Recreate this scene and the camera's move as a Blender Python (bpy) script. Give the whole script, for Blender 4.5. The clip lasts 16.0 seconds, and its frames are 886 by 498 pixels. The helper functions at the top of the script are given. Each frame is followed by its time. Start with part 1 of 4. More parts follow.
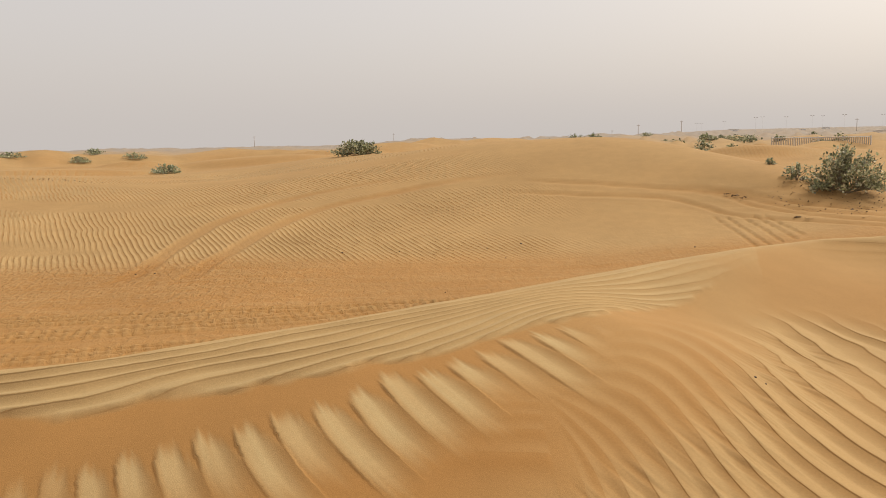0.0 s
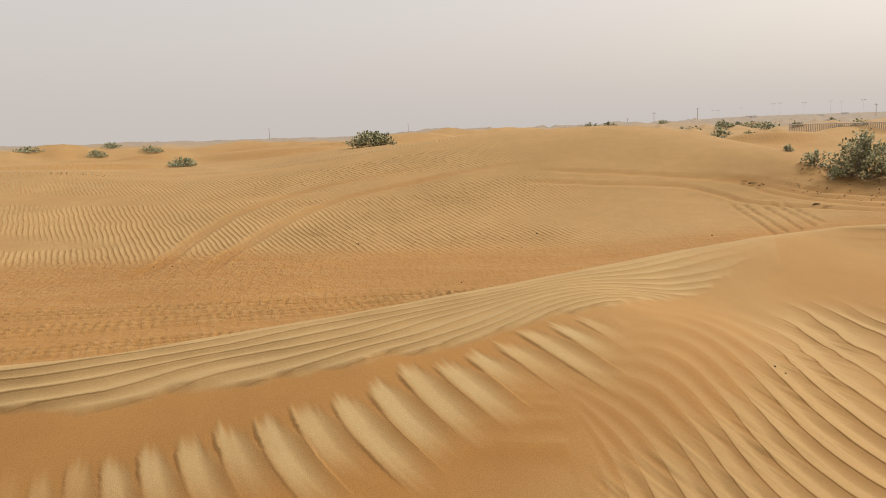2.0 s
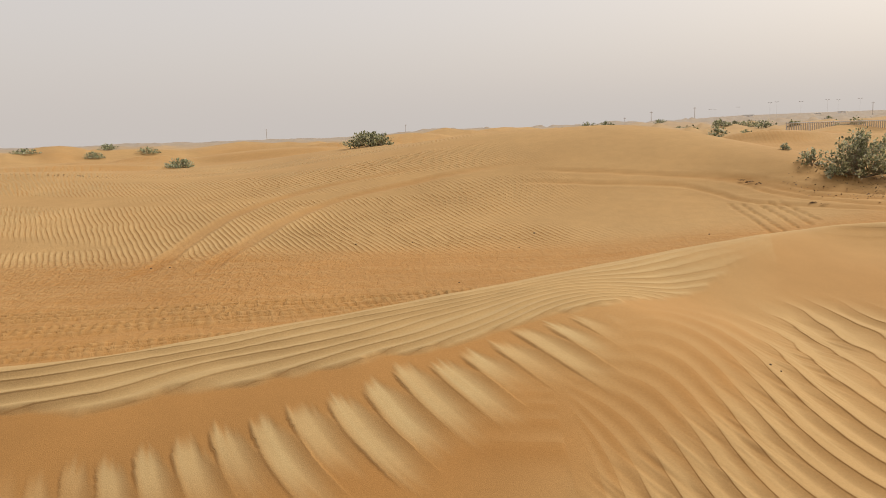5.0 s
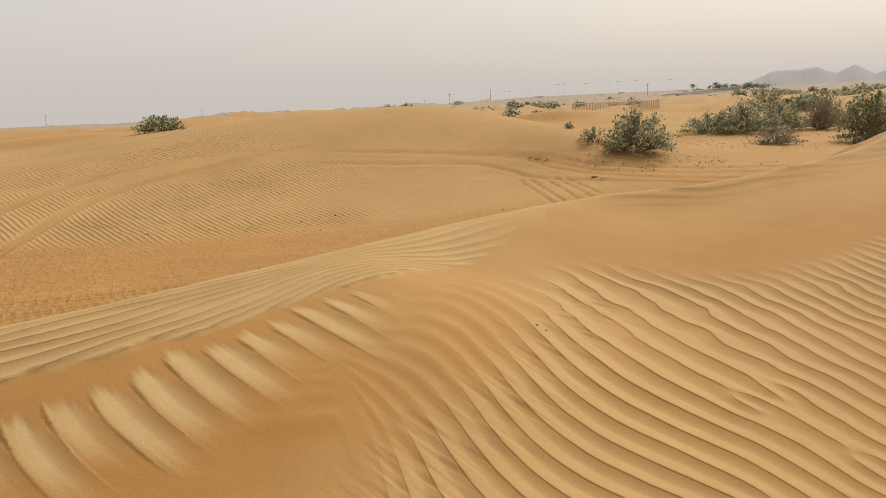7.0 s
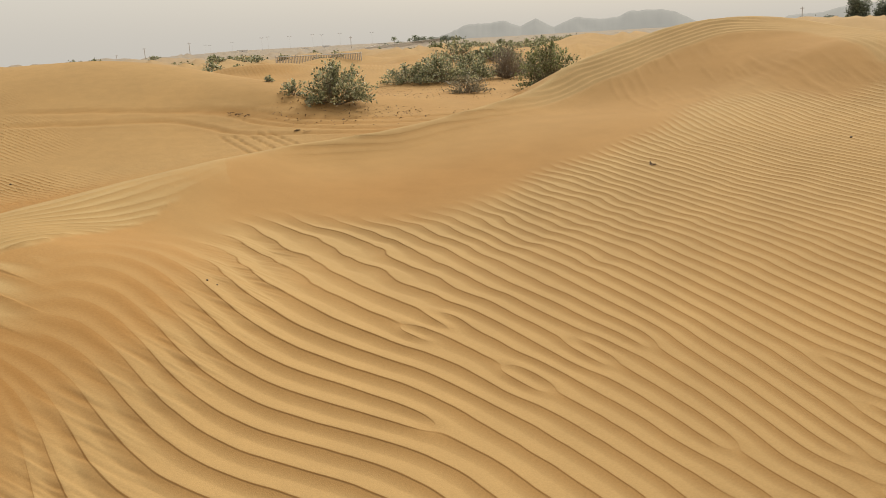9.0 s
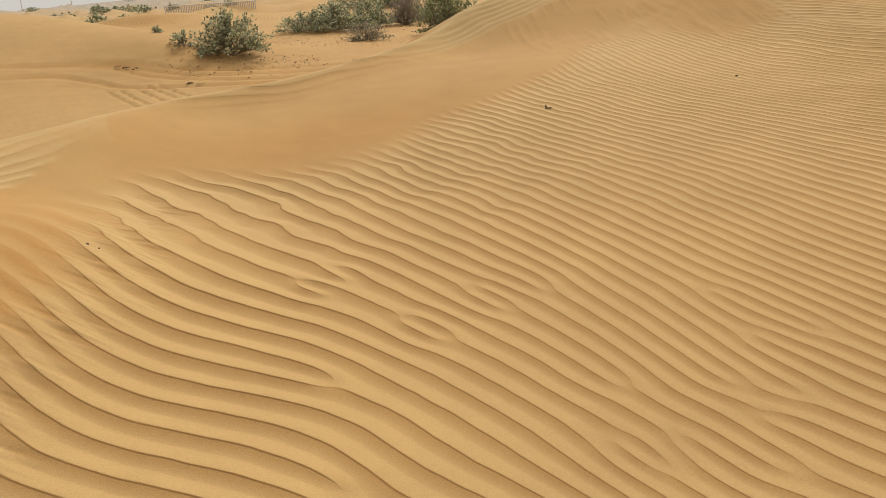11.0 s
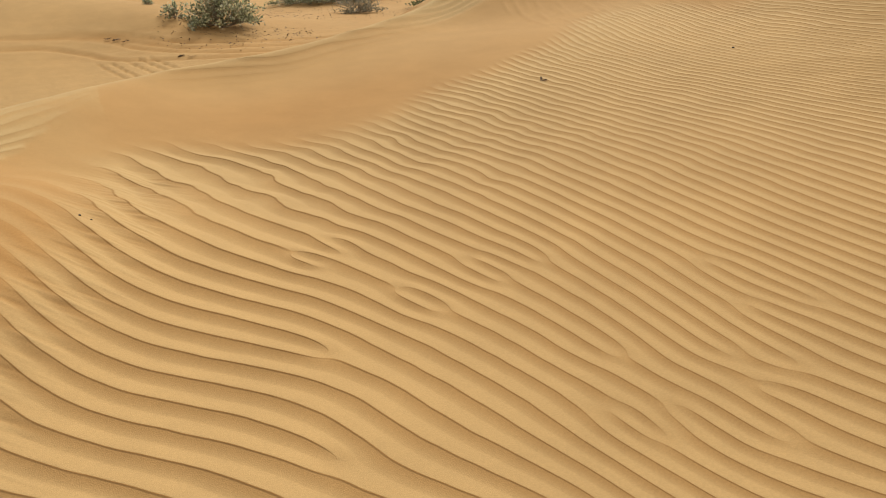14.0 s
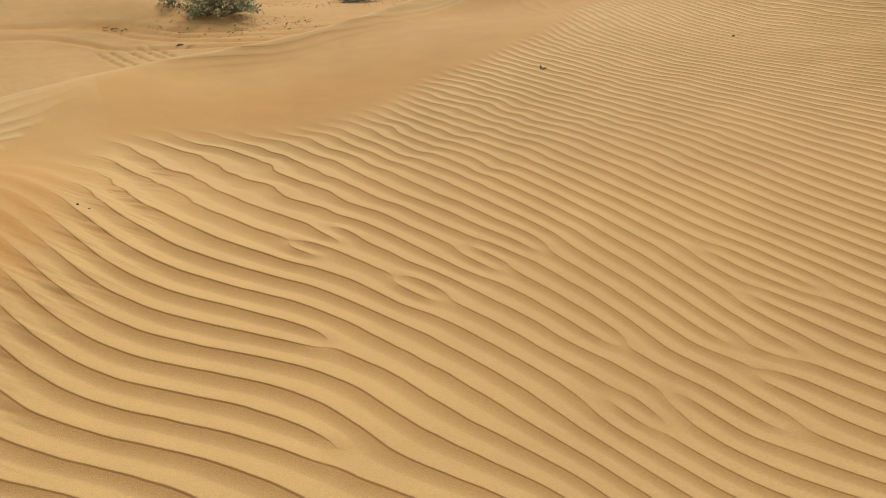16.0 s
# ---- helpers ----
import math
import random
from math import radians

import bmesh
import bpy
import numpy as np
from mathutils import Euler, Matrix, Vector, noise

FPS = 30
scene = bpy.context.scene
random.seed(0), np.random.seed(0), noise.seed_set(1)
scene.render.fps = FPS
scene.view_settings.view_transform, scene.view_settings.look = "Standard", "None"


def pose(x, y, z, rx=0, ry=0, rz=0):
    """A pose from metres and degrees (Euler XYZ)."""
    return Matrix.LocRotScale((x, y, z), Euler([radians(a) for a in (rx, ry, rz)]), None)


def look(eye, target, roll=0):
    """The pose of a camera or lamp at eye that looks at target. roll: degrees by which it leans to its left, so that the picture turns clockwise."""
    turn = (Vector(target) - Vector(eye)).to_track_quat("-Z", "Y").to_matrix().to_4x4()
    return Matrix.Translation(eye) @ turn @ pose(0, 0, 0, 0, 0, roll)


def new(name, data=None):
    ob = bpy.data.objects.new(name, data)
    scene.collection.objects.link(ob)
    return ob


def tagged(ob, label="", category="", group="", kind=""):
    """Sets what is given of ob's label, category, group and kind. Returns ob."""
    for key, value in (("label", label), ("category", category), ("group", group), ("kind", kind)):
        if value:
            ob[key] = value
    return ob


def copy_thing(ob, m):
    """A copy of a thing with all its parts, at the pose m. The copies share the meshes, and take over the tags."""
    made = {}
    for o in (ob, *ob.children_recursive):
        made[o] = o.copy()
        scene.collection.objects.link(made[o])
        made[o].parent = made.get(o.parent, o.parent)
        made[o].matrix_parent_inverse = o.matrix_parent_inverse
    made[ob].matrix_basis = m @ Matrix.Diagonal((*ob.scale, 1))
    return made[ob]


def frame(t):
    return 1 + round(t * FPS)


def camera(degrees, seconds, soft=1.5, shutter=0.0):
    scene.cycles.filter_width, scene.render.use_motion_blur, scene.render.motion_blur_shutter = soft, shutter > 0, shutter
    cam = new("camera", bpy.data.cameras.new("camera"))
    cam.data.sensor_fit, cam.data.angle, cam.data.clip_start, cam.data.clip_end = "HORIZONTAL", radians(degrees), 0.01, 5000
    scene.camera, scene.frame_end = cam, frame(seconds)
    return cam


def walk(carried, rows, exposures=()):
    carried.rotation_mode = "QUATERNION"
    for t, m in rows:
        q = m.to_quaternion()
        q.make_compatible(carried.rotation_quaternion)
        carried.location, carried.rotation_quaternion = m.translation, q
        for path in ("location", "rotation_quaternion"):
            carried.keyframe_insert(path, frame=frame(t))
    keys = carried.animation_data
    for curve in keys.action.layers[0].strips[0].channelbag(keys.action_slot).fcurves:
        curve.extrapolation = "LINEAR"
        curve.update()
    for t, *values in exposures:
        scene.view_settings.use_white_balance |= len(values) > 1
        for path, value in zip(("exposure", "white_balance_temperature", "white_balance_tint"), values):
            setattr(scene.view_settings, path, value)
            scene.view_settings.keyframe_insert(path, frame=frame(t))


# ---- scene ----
cam = camera(55.94, 16.0, soft=0.75)
# seconds, eye (m), yaw to the left, pitch up, roll (degrees)
ROWS = [
    (0.0, 0.0, 0.0, 1.5, 0.0, -7.279, -1.12),
    (0.5, -0.003, -0.005, 1.499, 0.257, -7.45, -1.143),
    (1.0, 0.01, 0.009, 1.498, 0.565, -7.617, -1.309),
    (1.5, 0.007, -0.004, 1.505, 0.866, -7.735, -1.564),
    (2.0, -0.006, -0.002, 1.506, 1.094, -7.924, -1.748),
    (2.5, -0.007, -0.012, 1.51, 1.024, -7.965, -1.9),
    (3.0, -0.008, -0.011, 1.509, 1.014, -7.969, -1.892),
    (5.5, 0.017, -0.004, 1.503, 0.879, -7.91, -2.059),
    (6, 0.036, -0.014, 1.5, -0.559, -8.104, -2.164),
    (6.5, 0.072, -0.033, 1.487, -5.25, -8.587, -2.227),
    (7, 0.146, -0.044, 1.47, -12.264, -9.596, -2.572),
    (7.5, 0.225, -0.076, 1.457, -19.678, -10.612, -2.379),
    (8, 0.294, -0.096, 1.438, -26.083, -11.883, -2.41),
    (8.5, 0.338, -0.116, 1.426, -30.466, -12.935, -2.757),
    (9, 0.363, -0.117, 1.42, -31.595, -13.609, -3.152),
    (9.5, 0.409, -0.113, 1.405, -34.788, -14.151, -3.072),
    (9.7, 0.417, -0.124, 1.409, -35.893, -14.64, -3.028),
    (11.8, 0.45, -0.097, 1.389, -37.951, -18.075, -3.881),
    (12.0, 0.451, -0.097, 1.382, -37.962, -18.104, -3.827),
    (12.5, 0.447, -0.091, 1.379, -38.178, -18.214, -3.769),
    (13.0, 0.445, -0.096, 1.385, -38.225, -18.536, -3.783),
    (13.5, 0.445, -0.094, 1.383, -38.164, -18.944, -3.788),
    (14.0, 0.443, -0.092, 1.386, -38.189, -19.2, -3.835),
    (14.5, 0.451, -0.096, 1.38, -37.798, -19.327, -3.846),
    (15.0, 0.449, -0.09, 1.381, -38.207, -19.629, -3.847),
    (15.5, 0.454, -0.085, 1.376, -38.15, -19.701, -3.808),
    (16.0, 0.449, -0.089, 1.38, -38.165, -19.901, -3.875),
]
walk(cam, [(t, pose(x, y, z, 90 + pitch, 0, yaw) @ pose(0, 0, 0, 0, 0, roll)) for t, x, y, z, yaw, pitch, roll in ROWS],
     exposures=[(0, -0.20, 6550, 10), (6, -0.19, 6550, 10), (9, -0.18, 6680, 4), (12, -0.06, 6450, 5), (16, -0.06, 6450, 5)])

# ---- light: a sun behind thick dust haze, high and to the right ----
SUN_AZ, SUN_EL = 54.0, 42.0
world = bpy.data.worlds.new("hazy_sky")
scene.world = world
world.use_nodes = True
wt = world.node_tree
wt.nodes.clear()
w_out = wt.nodes.new("ShaderNodeOutputWorld")
w_sky = wt.nodes.new("ShaderNodeTexSky")
w_sky.sky_type, w_sky.sun_disc = "NISHITA", False
w_sky.sun_elevation, w_sky.sun_rotation = radians(SUN_EL), radians(SUN_AZ)
w_sky.air_density, w_sky.dust_density, w_sky.ozone_density = 1.0, 8.0, 1.0
w_bg_sky = wt.nodes.new("ShaderNodeBackground")
w_bg_sky.inputs["Strength"].default_value = 0.05
w_bg_haze = wt.nodes.new("ShaderNodeBackground")
w_bg_haze.inputs["Color"].default_value = (0.705, 0.652, 0.617, 1)
w_bg_haze.inputs["Strength"].default_value = 0.93
w_add = wt.nodes.new("ShaderNodeAddShader")
wt.links.new(w_sky.outputs["Color"], w_bg_sky.inputs["Color"])
wt.links.new(w_bg_sky.outputs[0], w_add.inputs[0])
wt.links.new(w_bg_haze.outputs[0], w_add.inputs[1])
wt.links.new(w_add.outputs[0], w_out.inputs["Surface"])

sun = new("sun", bpy.data.lights.new("sun", "SUN"))
sun.data.energy, sun.data.angle, sun.data.color = 2.55, radians(12), (1.0, 0.95, 0.87)
sun.matrix_world = look((0, 0, 30), (-30 * math.sin(radians(SUN_AZ)) / math.tan(radians(SUN_EL)), -30 * math.cos(radians(SUN_AZ)) / math.tan(radians(SUN_EL)), 0))


# ---- materials ----
def material(name):
    m = bpy.data.materials.new(name)
    m.use_nodes = True
    nt = m.node_tree
    return m, nt, nt.nodes["Principled BSDF"]


def node(nt, kind, **values):
    n = nt.nodes.new(kind)
    for key, value in values.items():
        n.inputs[key.replace("_", " ")].default_value = value
    return n


def mixed(nt, factor, a, b, blend="MIX"):
    n = nt.nodes.new("ShaderNodeMix")
    n.data_type, n.blend_type = "RGBA", blend
    for socket, value in ((n.inputs[0], factor), (n.inputs[6], a), (n.inputs[7], b)):
        if isinstance(value, bpy.types.NodeSocket):
            nt.links.new(value, socket)
        else:
            socket.default_value = value
    return n.outputs[2]


def ramped(nt, value, lo, hi, out_lo=0.0, out_hi=1.0):
    """A smooth step of a value."""
    n = nt.nodes.new("ShaderNodeMapRange")
    n.interpolation_type = "SMOOTHSTEP"
    nt.links.new(value, n.inputs["Value"])
    for key, v in (("From Min", lo), ("From Max", hi), ("To Min", out_lo), ("To Max", out_hi)):
        n.inputs[key].default_value = v
    return n.outputs[0]


def calc(nt, kind, a, b=0.0, clamp=False):
    n = nt.nodes.new("ShaderNodeMath")
    n.operation, n.use_clamp = kind, clamp
    for socket, v in zip(n.inputs, (a, b)):
        if isinstance(v, bpy.types.NodeSocket):
            nt.links.new(v, socket)
        else:
            socket.default_value = v
    return n.outputs[0]


def channels(nt, name):
    att = nt.nodes.new("ShaderNodeAttribute")
    att.attribute_name = name
    sep = nt.nodes.new("ShaderNodeSeparateColor")
    nt.links.new(att.outputs["Color"], sep.inputs[0])
    return (*sep.outputs[:3], att.outputs["Alpha"])


def sand_material():
    """Sand: pale coarse and red fine grains, lee shade and far haze painted in, a crisp edge on every ripple, small
    lumps in the hollow.
    """
    m, nt, bsdf = material("sand")
    co = nt.nodes.new("ShaderNodeTexCoord").outputs["Object"]
    pale_in, red_in, far_haze, lumpy = channels(nt, "grain_haze")
    cosine, sine, share, tall = channels(nt, "ripple")
    f = calc(nt, "FRACT", calc(nt, "ADD", calc(nt, "DIVIDE", calc(nt, "ARCTAN2", sine, cosine), 2 * math.pi), 1.0))
    broad = node(nt, "ShaderNodeTexNoise", Scale=0.35, Detail=5.0, Roughness=0.6)
    patchy = node(nt, "ShaderNodeTexNoise", Scale=3.0, Detail=5.0, Roughness=0.65)
    fine = node(nt, "ShaderNodeTexNoise", Scale=110.0, Detail=6.0, Roughness=0.85)
    speck = node(nt, "ShaderNodeTexNoise", Scale=260.0, Detail=3.0)
    squeeze = nt.nodes.new("ShaderNodeMapping")
    squeeze.inputs["Scale"].default_value = (1.0, 0.55, 1.0)
    nt.links.new(co, squeeze.inputs["Vector"])
    lump = node(nt, "ShaderNodeTexNoise", Scale=9.0, Detail=3.0, Roughness=0.6, Distortion=0.6)
    nt.links.new(squeeze.outputs[0], lump.inputs["Vector"])
    for n in (broad, patchy, fine, speck):
        nt.links.new(co, n.inputs["Vector"])
    # grains sorted by the ripple: coarse pale ones on the back, fine red ones in the lee; lee shade and the dark crest
    # line are put into the red too
    lee = calc(nt, "ADD", ramped(nt, f, 0.50, 1.0, 0.0, 0.42), ramped(nt, f, 0.95, 0.99, 0.0, 0.50))
    back = ramped(nt, f, 0.40, 0.95, 0.14, -0.14)
    lumps = calc(nt, "MULTIPLY", calc(nt, "SUBTRACT", lump.outputs["Fac"], 0.5), lumpy)
    red_fac = calc(nt, "ADD", red_in, calc(nt, "MULTIPLY", lee, share), True)
    pale_fac = calc(nt, "ADD", calc(nt, "ADD", pale_in, calc(nt, "MULTIPLY", back, share)), calc(nt, "MULTIPLY", lumps, 0.9), True)
    red, mid, pale = (0.372, 0.180, 0.050, 1), (0.405, 0.232, 0.084, 1), (0.455, 0.322, 0.149, 1)
    col = mixed(nt, red_fac, mid, red)
    col = mixed(nt, pale_fac, col, pale)
    # haze over the far plain, painted as a pale grey sand colour
    col = mixed(nt, far_haze, col, (0.31, 0.272, 0.228, 1))
    tone = calc(nt, "MULTIPLY", ramped(nt, broad.outputs["Fac"], 0.2, 0.8, 0.92, 1.08), ramped(nt, fine.outputs["Fac"], 0.0, 1.0, 0.78, 1.22))
    tone = calc(nt, "MULTIPLY", tone, ramped(nt, patchy.outputs["Fac"], 0.2, 0.8, 0.95, 1.05))
    vm = nt.nodes.new("ShaderNodeVectorMath")
    vm.operation = "SCALE"
    nt.links.new(col, vm.inputs[0])
    nt.links.new(tone, vm.inputs["Scale"])
    nt.links.new(vm.outputs[0], bsdf.inputs["Base Color"])
    # fine relief in metres: the ripple's edge, lumps, grains
    edge = calc(nt, "MAXIMUM", ramped(nt, f, 0.0, 0.8, 1.0, 0.0), ramped(nt, f, 0.94, 1.0))
    relief = calc(nt, "MULTIPLY", edge, calc(nt, "MULTIPLY", tall, 0.01))
    relief = calc(nt, "ADD", relief, calc(nt, "MULTIPLY", lumps, 0.075))
    relief = calc(nt, "ADD", relief, calc(nt, "MULTIPLY", speck.outputs["Fac"], 0.0014))
    bump = node(nt, "ShaderNodeBump", Strength=1.0, Distance=1.0)
    nt.links.new(relief, bump.inputs["Height"])
    nt.links.new(bump.outputs[0], bsdf.inputs["Normal"])
    bsdf.inputs["Roughness"].default_value = 0.95
    bsdf.inputs["Specular IOR Level"].default_value = 0.15
    return m


SAND = sand_material()


# ---- the shape of the sand ----
def lattice(ix, iy, seed):
    h = (ix * 374761393 + iy * 668265263 + seed * 974711) & 0xFFFFFFFF
    h = ((h ^ (h >> 13)) * 1274126177) & 0xFFFFFFFF
    return ((h ^ (h >> 16)) & 0xFFFF) / 65535.0


def value_noise(x, y, seed=0):
    """Smooth noise from 0 to 1, one unit a cell."""
    ix, iy = np.floor(x).astype(np.int64), np.floor(y).astype(np.int64)
    fx, fy = x - ix, y - iy
    fx, fy = fx * fx * fx * (fx * (6 * fx - 15) + 10), fy * fy * fy * (fy * (6 * fy - 15) + 10)
    a = lattice(ix, iy, seed) * (1 - fx) + lattice(ix + 1, iy, seed) * fx
    b = lattice(ix, iy + 1, seed) * (1 - fx) + lattice(ix + 1, iy + 1, seed) * fx
    return a * (1 - fy) + b * fy


def fractal(x, y, seed=0, octaves=3):
    total, norm, amp = 0, 0, 1.0
    for n in range(octaves):
        total, norm = total + amp * value_noise(x * 2**n + 17.3 * n, y * 2**n - 9.1 * n, seed + n), norm + amp
        amp *= 0.5
    return total / norm


def step(a, b, v):
    u = np.clip((v - a) / (b - a), 0, 1)
    return u * u * (3 - 2 * u)


def smooth_max(a, b, k):
    u = np.clip(0.5 + 0.5 * (a - b) / k, 0, 1)
    return b * (1 - u) + a * u + k * u * (1 - u)


class Sheet:
    """A smooth thin plate laid over the dune's guide lines."""

    def __init__(self, *lines, soft=0.0):
        p = np.array([q for line in lines for q in line], float)
        self.at, n = p[:, :2], len(p)
        d = np.hypot(*(self.at[:, None] - self.at[None]).transpose(2, 0, 1))
        a = np.zeros((n + 3, n + 3))
        a[:n, :n] = d * d * np.log(d + 1e-9) + soft * np.eye(n)
        a[:n, n], a[:n, n + 1 :] = 1, self.at
        a[n:, :n] = a[:n, n:].T
        self.w = np.linalg.solve(a, np.r_[p[:, 2], 0, 0, 0])

    def __call__(self, x, y):
        z = self.w[-3] + self.w[-2] * x + self.w[-1] * y
        for (px, py), w in zip(self.at, self.w):
            d2 = (x - px) ** 2 + (y - py) ** 2 + 1e-12
            z = z + w * 0.5 * d2 * np.log(d2)
        return z


def spline(points, n=8):
    """A smooth line through the points (Catmull-Rom)."""
    p = np.array([points[0], *points, points[-1]], float)
    out = []
    for a, b, c, d in zip(p, p[1:], p[2:], p[3:]):
        for u in np.arange(n) / n:
            out.append(0.5 * (2 * b + (c - a) * u + (2 * a - 5 * b + 4 * c - d) * u * u + (3 * b - a - 3 * c + d) * u**3))
    return np.array([*out, points[-1]])


def beside(line, x, y):
    """Signed distance from a line (plus: to its left), and the height and the length along it of the nearest place."""
    best, side, z, run = np.full(x.shape, 1e18), np.ones(x.shape), np.zeros(x.shape), np.zeros(x.shape)
    length = 0.0
    for a, b in zip(line, line[1:]):
        e = b[:2] - a[:2]
        el = max(np.hypot(*e), 1e-9)
        u = np.clip(((x - a[0]) * e[0] + (y - a[1]) * e[1]) / el**2, 0, 1)
        dx, dy = x - a[0] - u * e[0], y - a[1] - u * e[1]
        d2 = dx * dx + dy * dy
        near = d2 < best
        best = np.where(near, d2, best)
        side = np.where(near, np.where(e[0] * dy - e[1] * dx > 0, 1.0, -1.0), side)
        z = np.where(near, a[2] + u * (b[2] - a[2]), z)
        run = np.where(near, length + u * el, run)
        length += el
    return np.sqrt(best) * side, z, run


# the near dune: its brink, the shoulder before it, the foot of the slip face, and the rippled floor
BRINK = [(-14, 1.5, 0.1), (-6, 3.0, 0.4), (-3.2, 3.3, 0.55), (-1.84, 3.35, 0.6), (-0.97, 3.61, 0.65), (0.04, 4.17, 0.7), (0.69, 4.7, 0.71),
         (1.55, 5.46, 0.7), (2.35, 6.17, 0.68), (3.06, 6.6, 0.67), (4.15, 6.78, 0.7), (5.43, 7.22, 0.78), (6.59, 7.71, 0.9), (7.23, 7.96, 1.09),
         (8.36, 8.14, 1.33), (9.23, 7.97, 1.53), (9.85, 7.56, 1.6), (10.27, 7.0, 1.54), (10.5, 6.2, 1.37), (10.9, 4.6, 1.1), (11.4, 2.0, 0.8), (11.5, -3, 0.5), (10, -12, 0.2)]
SHOULDER = [(-3.0, 2.85, 0.5), (-1.64, 2.96, 0.54), (-1.06, 3.1, 0.56), (-0.43, 3.25, 0.6), (0.16, 3.59, 0.64), (0.71, 3.88, 0.67)]
FOOT = [(1.32, 4.60, 0.52), (2.11, 5.01, 0.42), (3.04, 4.83, 0.33), (3.70, 4.90, 0.36), (4.41, 5.00, 0.45), (5.16, 4.84, 0.58), (6.18, 5.18, 0.73), (7.98, 5.81, 0.97)]
FLOOR = [(-1.5, 2.55, 0.33), (-0.6, 2.52, 0.33), (0.0, 2.6, 0.32), (0.8, 3.0, 0.4), (1.4, 3.6, 0.44), (2.1, 2.96, 0.17), (2.3, 2.3, 0.1), (1.75, 2.2, 0.08), (2.4, 3.8, 0.23),
         (3.4, 4.2, 0.27), (4.77, 4.16, 0.5), (6.13, 3.48, 0.62), (4.3, 2.2, 0.42), (3.1, 1.5, 0.26), (3.2, 3.0, 0.24), (8.4, 5.36, 1.2), (7.96, 4.7, 0.98), (9, 3, 0.8)]
BEHIND = [(-1.5, 1.2, 0.05), (0, 1.0, 0.02), (1.5, 0.8, 0.05), (0, -1.5, 0.0), (4, -1, 0.3), (-5, -2, 0.0), (0, -7, 0.1), (7, -6, 0.3), (-8, 0, 0.0)]
brink_line = spline(BRINK)
near_sheet = Sheet([p for p in BRINK[1:-1]], SHOULDER, FOOT, FLOOR, BEHIND, soft=0.002)

# the hollow beyond it, the broad dune across, and the flat with the bushes
HOLLOW = [(-12, 9, -1.3), (-6, 9, -1.35), (0, 10, -1.35), (4, 11, -1.3), (9, 13, -1.0), (14, 14, -0.9), (-16, 16, -1.3)]
ACROSS_FOOT = [(-9.5, 17.6, -1.28), (-7.4, 18.6, -1.23), (-5.1, 19.3, -1.06), (-1.8, 19.9, -1.1), (1.6, 19.9, -1.07), (4.2, 19.5, -1.08), (5.8, 19.1, -1.0)]
ACROSS = [(-17.7, 33.6, 0.44), (-14.6, 37.2, 0.27), (-9.5, 36.8, 0.19), (-4.35, 35.7, 0.81), (-1.9, 35.0, 1.08), (1.1, 34.0, 1.47), (4.1, 33.8, 1.48), (6.9, 32.3, 1.5),
          (8.4, 29.8, 1.25), (9.25, 26.4, 0.75), (9.75, 24.1, 0.3), (9.1, 21.1, -0.58), (8.4, 23.5, -0.18)]
FLAT = [(11.4, 23.4, -0.15), (19.9, 32.4, -0.11), (25.2, 33.6, -0.15), (21.5, 26.4, -0.39), (18.1, 26.5, -0.31), (15, 20, -0.6), (20, 20, -0.6), (30, 25, -0.4),
        (12, 32, -0.1), (14, 38, 0.1), (16, 47, 0.75), (22, 46, 0.7), (27, 48, 0.4), (36, 44, 0.2), (2, 45, 0.5), (-6, 42, 0.9), (-3.9, 39.8, 1.0), (-5, 56, 1.2), (3, 60, 1.45), (-14.9, 45.6, 0.1),
        (-24, 52, 0.4), (-30, 40, 0.5), (-26, 26, -0.4), (12, 60, 0.5), (24, 62, 0.5), (40, 20, -0.5), (-30, 10, -1.0), (20, 5, -0.7), (30, -15, -0.4), (-20, -15, -0.8), (0, -25, -0.5)]
across_sheet = Sheet(HOLLOW, ACROSS_FOOT, ACROSS, FLAT, soft=0.02)


def far_dunes(x, y):
    """Low dunes, drawn out across the wind and steeper to the lee, on to the horizon."""
    r = np.hypot(x, y)
    u, v = 0.9 * x + 0.44 * y, -0.44 * x + 0.9 * y
    n = fractal(u / 34, v / 17, 3, 4)
    ridge = 1 - np.abs(2 * fractal(u / 46 + 3.1, v / 20, 11, 3) - 1)
    big = 1 - np.abs(2 * fractal(u / 150 + 1.7, v / 70, 19, 3) - 1)
    low = 1 - 0.35 * step(0.22, 0.32, np.arctan2(x, y)) * (y > 0) - 0.42 * step(-0.03, -0.14, np.arctan2(x, y)) * (y > 0)
    plain_rise = 0.0098 * step(0.14, 0.34, np.arctan2(x, y)) * (y > 0) * np.clip(r - 220, 0, 5000)
    rise = 2.0 * np.exp(-(((x - 125) / 38) ** 2 + ((y - 72) / 22) ** 2))
    knolls = 1 - np.abs(2 * fractal(u / 19 + 5.3, v / 9, 23, 3) - 1)
    right = step(0.20, 0.30, np.arctan2(x, y)) * (y > 0) * step(85, 110, r) * (1 - step(500, 900, r))
    return right * 1.1 * (knolls**3 - 0.35) + plain_rise - 1.35 + low * (1.7 * n + 2.3 * ridge**4) + 1.1 * (1 - low) + rise + step(120, 400, r) * (2.2 * big**4) * low - 2.2 * step(150, 1500, r) - 3.0 * step(1200, 4500, r)


